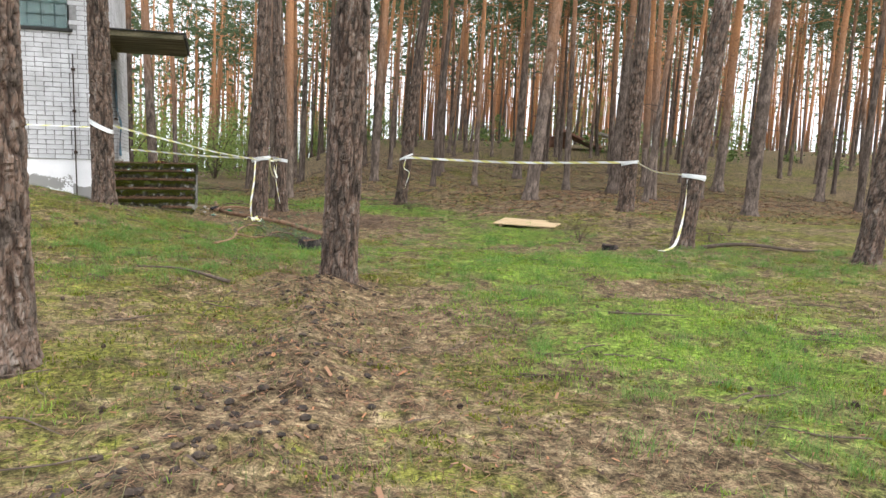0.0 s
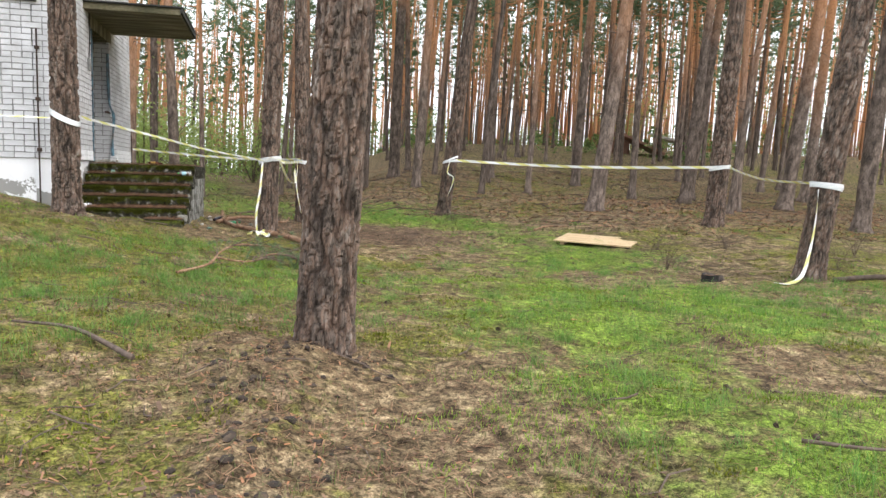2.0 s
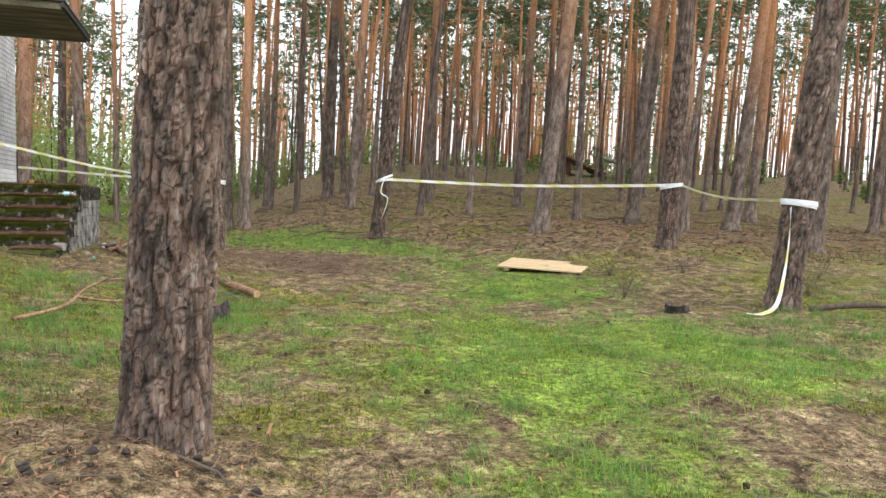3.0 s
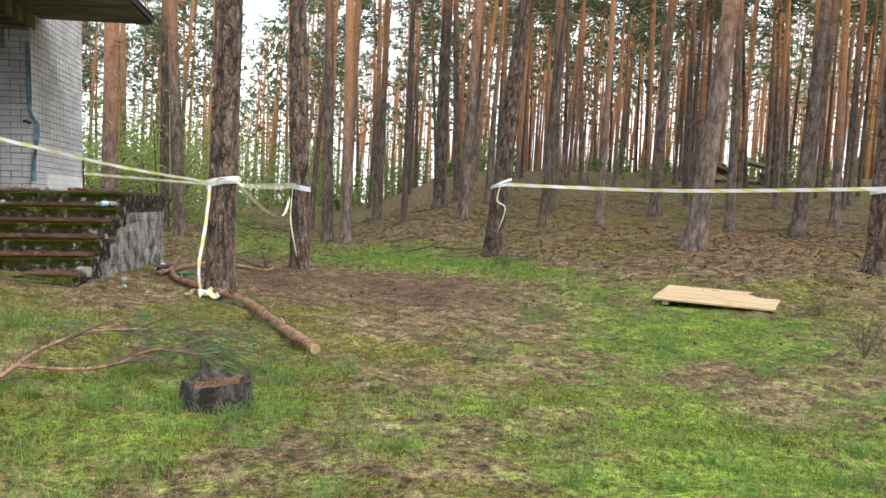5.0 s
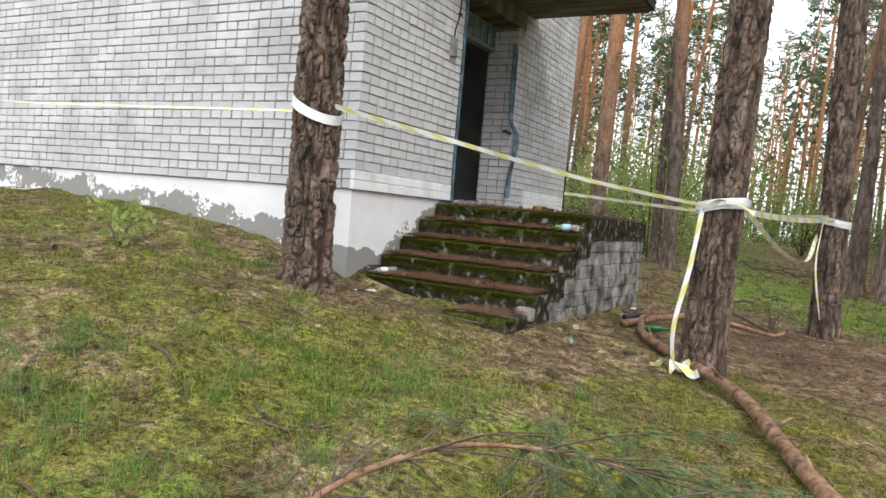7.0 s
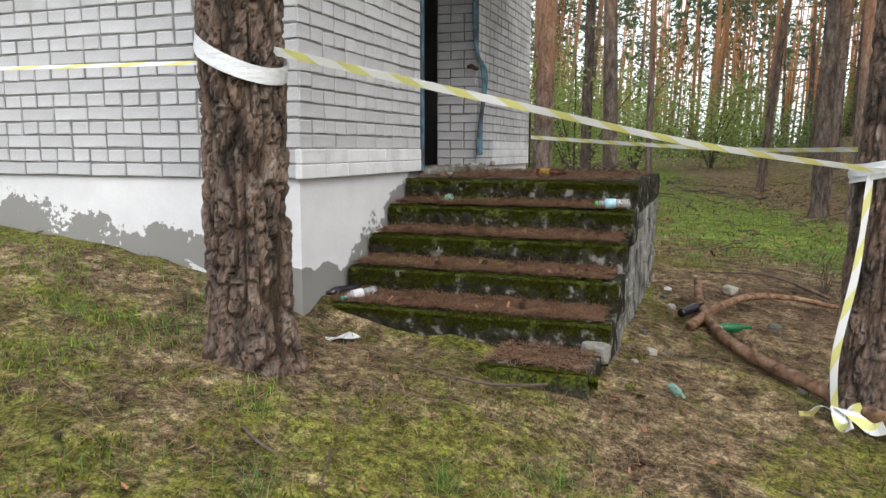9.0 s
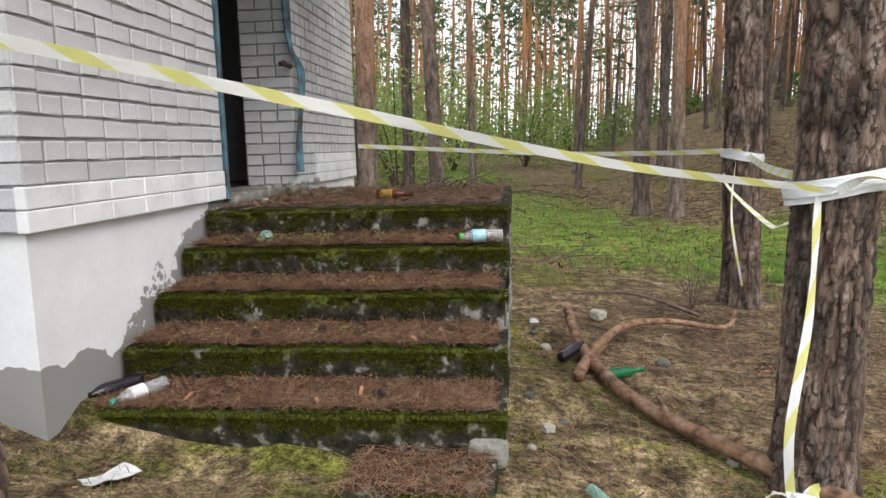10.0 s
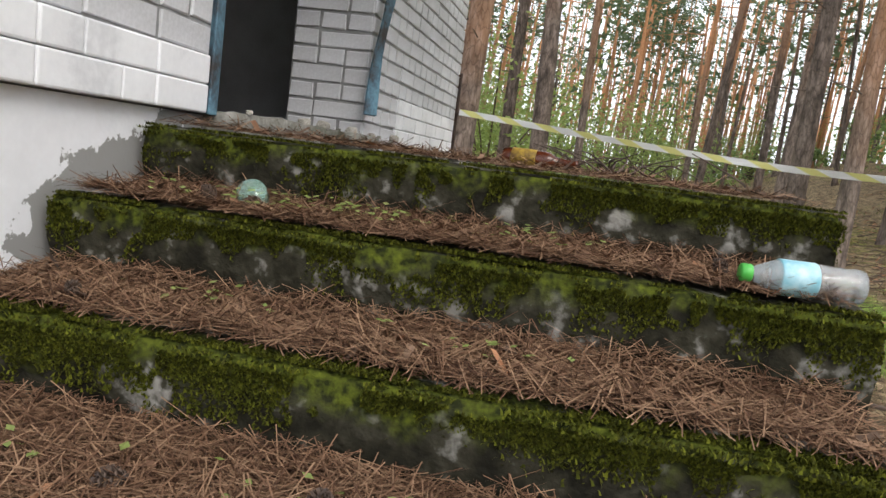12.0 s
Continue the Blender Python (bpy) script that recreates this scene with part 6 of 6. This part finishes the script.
PETSHAPE = [(0.02, 0.0), (0.032, 0.004), (0.033, 0.02), (0.031, 0.035), (0.033, 0.05), (0.031, 0.065), (0.033, 0.08), (0.0335, 0.1), (0.0335, 0.16), (0.030, 0.185), (0.018, 0.215), (0.013, 0.225), (0.013, 0.24)]
bottle("crushed clear plastic bottle, blue label, green cap, on a step", pose(1.375, 13.42, 1.52, 0, -90, 8) @ Matrix.Diagonal((1, 1, 0.9, 1)), PETSHAPE, M_PET, M_CAPGREEN, (0.1, 0.175, 0.0338, M_LABEL))
BEER = [(0.026, 0.0), (0.031, 0.004), (0.0315, 0.02), (0.0315, 0.13), (0.028, 0.15), (0.016, 0.175), (0.0135, 0.19), (0.013, 0.228), (0.0145, 0.23), (0.0145, 0.24)]
bottle("brown glass bottle with worn yellow label lying on the platform", pose(0.56, 14.26, 1.69, 0, 90, -6), BEER, M_AMBER, None, (0.03, 0.11, 0.0317, M_YELLOWLABEL), "glass_bottle")
bottle("dusty clear plastic bottle with teal cap on a step", pose(-0.08, 12.62, 0.995, 0, -96, 56) , PETSHAPE, M_PET, M_CAPTEAL, (0.1, 0.165, 0.0338, M_PAPER))
bottle("dark plastic bottle lying against the plinth", pose(-0.22, 12.66, 0.99, 0, -90, 62), PETSHAPE, M_DARKGLASS)
bottle("dark plastic bottle lying among roots and needles", pose(1.70, 14.05, float(ground_z(1.75, 14.1)) + 0.045, 0, 80, 50), PETSHAPE, M_DARKGLASS)
bottle("empty clear glass bottle lying in the pine litter", pose(1.72, 12.4, float(ground_z(1.75, 12.3)) + 0.04, 0, 88, -68) @ Matrix.Scale(0.75, 4), BEER, M_GREENGLASS, None, None, "glass_bottle")
bottle("green glass bottle half hidden under the log", pose(1.95, 13.85, float(ground_z(1.95, 13.85)) + 0.03, 0, 88, 20), BEER, glassy("bright_green_glass", (0.02, 0.22, 0.08), 0.08, 0.4), None, None, "glass_bottle")
bottle("green glass shard of a jar on the step", pose(0.08, 13.55, 1.50, 60, 20, 0), [(0.03, 0), (0.035, 0.01), (0.035, 0.05), (0.034, 0.055)], M_GREENGLASS, None, None, "glass_jar")


def lump(name, label, category, at, size, material, seed, group="", squash=0.7):
    bm = bmesh.new()
    bmesh.ops.create_icosphere(bm, subdivisions=3, radius=1.0)
    for vv in bm.verts:
        c = vv.co
        c *= 1 / max(abs(c.x), abs(c.y), abs(c.z)) ** 0.55
        c *= 1 + 0.16 * noise.noise(c * 1.6 + Vector((seed, 0, 0))) + 0.06 * noise.noise(c * 5)
        c.z *= squash
    me = bpy.data.meshes.new(name)
    bm.to_mesh(me)
    bm.free()
    me.materials.append(material)
    ob = new(name, me)
    ob.matrix_world = pose(*at, 8 * math.sin(seed), 6 * math.cos(seed), seed * 50) @ Matrix.Scale(size, 4)
    return tagged(ob, label, category, group)


def small_things():
    gz = lambda x, y: float(ground_z(x, y))
    lump("stone", "pale broken block of masonry on the ground", "stone", (2.07, 15.4, gz(2.07, 15.4) + 0.035), 0.06, M_STONE, 1)
    for i, (x, y, s) in enumerate(((1.55, 14.7, 0.03), (1.62, 14.35, 0.035), (1.5, 13.3, 0.025), (1.58, 12.95, 0.03), (2.35, 14.25, 0.045), (1.5, 12.75, 0.02), (1.66, 13.1, 0.018), (2.4, 12.9, 0.03))):
        lump("stone", "small grey rubble stone beside the steps", "stone", (x, y, gz(x, y) + s * 0.4), s, M_STONE if i % 2 else M_CONC, i + 3, "rubble")
    r = np.random.default_rng(19)
    for i in range(34):
        x, y = WX + 0.02 + 0.55 * r.random() ** 2, DOOR0 + 0.05 + 1.9 * r.random()
        s = 0.008 + 0.02 * r.random()
        lump("mortar_crumb", "crumb of fallen mortar on the platform", "rubble", (x, y, (1.72 if x < WX + 0.07 else 1.655) + s * 0.4), s, M_STONE if i % 3 else M_CONC, i + 20, "mortar crumbs")
    # crumpled paper
    def scrap(x, y, s, label, seed):
        rr = np.random.default_rng(seed)
        n = 12
        X, Y = np.meshgrid(np.linspace(-s, s, n), np.linspace(-s * 0.6, s * 0.6, n))
        Z = 0.35 * s * np.abs(value_noise(X + 5, Y + 5, s * 0.5, seed)) + 0.01
        v = np.stack([X, Y, Z], -1).reshape(-1, 3)
        v = np.concatenate([v, v - np.array((0, 0, 0.002))])
        f = [[i * n + j, i * n + j + 1, (i + 1) * n + j + 1, (i + 1) * n + j] for i in range(n - 1) for j in range(n - 1)]
        f += [[n * n + q for q in face[::-1]] for face in f]
        ob = put("paper_scrap", mesh_data("paper_scrap", v, f, M_PAPER))
        ob.matrix_world = pose(x, y, gz(x, y), 0, 0, seed * 31)
        tagged(ob, label, "litter")
    scrap(0.0, 12.02, 0.09, "crumpled white paper packet in the grass by the plinth", 2)
    scrap(1.56, 15.0, 0.05, "small white scrap of packaging on the soil", 3)
    scrap(-0.3, 4.5, 0.05, "faded pink scrap of paper in the moss", 5)
    # cones
    rows, pieces = 7, []
    for i in range(rows):
        q = i / (rows - 1)
        for j in range(8):
            a = (j + 0.5 * (i % 2)) / 8 * 6.283
            rr, z = 0.018 * math.sin(0.5 + q * 2.4), 0.045 * q
            c, d = np.array((math.cos(a), math.sin(a), 0.0)), np.array((-math.sin(a), math.cos(a), 0.0))
            p = c * rr * 0.5 + np.array((0, 0, z))
            tip = c * rr * 1.25 + np.array((0, 0, z + 0.006))
            pieces.append((np.array([p - d * 0.003, p + d * 0.003, tip + d * 0.005, tip - d * 0.005, p + np.array((0, 0, 0.006)), tip + np.array((0, 0, 0.004))]), [[0, 1, 2, 3], [4, 5, 2, 1], [0, 3, 5, 4], [3, 2, 5]]))
    v, f = join(pieces)
    cone_me = mesh_data("pine_cone", v, f, M_CONE)
    spots = [(0.03, 13.45, 1.49), (0.75, 12.82, 1.14), (0.55, 12.86, 1.14), (0.28, 12.83, 1.14), (-0.05, 13.12, 1.315), (1.15, 13.5, 1.49), (0.9, 12.5, 0.97), (0.2, 12.55, 0.97), (0.12, 13.5, 1.49)]
    for i in range(60):
        x, y = -2.5 + 11 * r.random(), -0.5 + 15 * r.random()
        if not (x < 1.5 and y > 11.9):
            spots.append((x, y, gz(x, y) + 0.005))
    for i, (x, y, z) in enumerate(spots):
        ob = put("pine_cone", cone_me)
        s = 0.6 + 0.4 * r.random()
        ob.matrix_world = pose(x, y, z + 0.014, 90 * r.random() + 40, 0, 360 * r.random()) @ Matrix.Scale(s, 4)
        tagged(ob, "open brown pine cone", "pine cone", "pine cones")
    # dry twig bundle on the platform
    tw = []
    for k in range(26):
        x, y = 1.0 + 0.18 * r.normal(), 15.2 + 0.25 * r.normal()
        a = r.random() * 6.28
        p = [(x, y, 1.67), (x + 0.12 * math.cos(a), y + 0.12 * math.sin(a), 1.70 + 0.05 * r.random()), (x + 0.26 * math.cos(a + 0.4), y + 0.26 * math.sin(a + 0.4), 1.68 + 0.12 * r.random())]
        tw.append(tube(smooth_line(p, 6), [0.005, 0.0045, 0.004, 0.003, 0.0025, 0.0015], 4))
    v, f = join(tw)
    tagged(put("dry_twigs", mesh_data("dry_twigs", v, f, M_TWIG)), "dry thin twigs lying on the platform", "twigs", kind="stuff")
    # loose boughs
    for i, (pts, rad, lab) in enumerate((([(8.2, 14.6, 0.05), (8.6, 14.8, 0.1), (9.1, 14.7, 0.06)], 0.025, "red-brown broken bough on the ground"),
                                        ([(10.3, 8.5, 0.03), (10.9, 8.0, 0.08), (11.6, 7.6, 0.05), (12.3, 7.6, 0.03)], 0.04, "long mossy fallen branch beside a pine"),
                                        ([(1.9, 4.5, 0.04), (1.45, 5.1, 0.05), (1.0, 5.4, 0.03)], 0.02, "dark fallen stick in the moss"),
                                        ([(2.9, 15.6, 0.05), (2.4, 15.7, 0.16), (1.9, 15.9, 0.1)], 0.018, "dry crooked stick near the steps"),
                                        ([(5.2, 3.0, 0.02), (5.5, 2.8, 0.05), (5.9, 2.85, 0.02)], 0.012, "thin dry stick on the track"),
                                        ([(1.2, 12.0, 0.02), (0.9, 11.7, 0.05), (0.35, 11.75, 0.03)], 0.010, "thin bare stick before the steps"))):
        p = smooth_line([(x, y, gz(x, y) + h) for x, y, h in pts], 14)
        v, f = tube(p, np.linspace(rad, rad * 0.35, 14), 8, 0.1, i)
        tagged(put("fallen_stick", mesh_data("fallen_stick", v, f, M_REDBARK if i == 0 else M_TWIG, True)), lab, "stick")
small_things()


def ruin():
    t = thing("ruined_hut", "collapsed brick hut with fallen roof panels among the pines", "ruin", (28.6, 46.2, float(lie(28.6, 46.2)) - 0.7), turn=-28)
    part("wall", box_bm(-3.2, -0.2, -0.5, -1.4, 0.2, 1.7, 0.05), M_BRICKRED, t)
    part("wall", box_bm(1.6, -0.3, -0.5, 3.4, 0.3, 1.2, 0.05), M_STONE, t)
    bm = box_bm(-2.8, -1.6, 0, 0.8, 1.6, 0.16, 0.02)
    bmesh.ops.transform(bm, matrix=pose(0, 0, 1.0, 0, 24, 8), verts=bm.verts)
    part("fallen_roof", bm, M_BRICKRED, t)
    bm = box_bm(-0.4, -1.5, 0, 3.2, 1.5, 0.18, 0.02)
    bmesh.ops.transform(bm, matrix=pose(0.4, 0, 1.9, 0, 16, -6), verts=bm.verts)
    part("fallen_roof", bm, M_STONE, t)
ruin()

# ---- the bricks ----
lay_all_bricks()
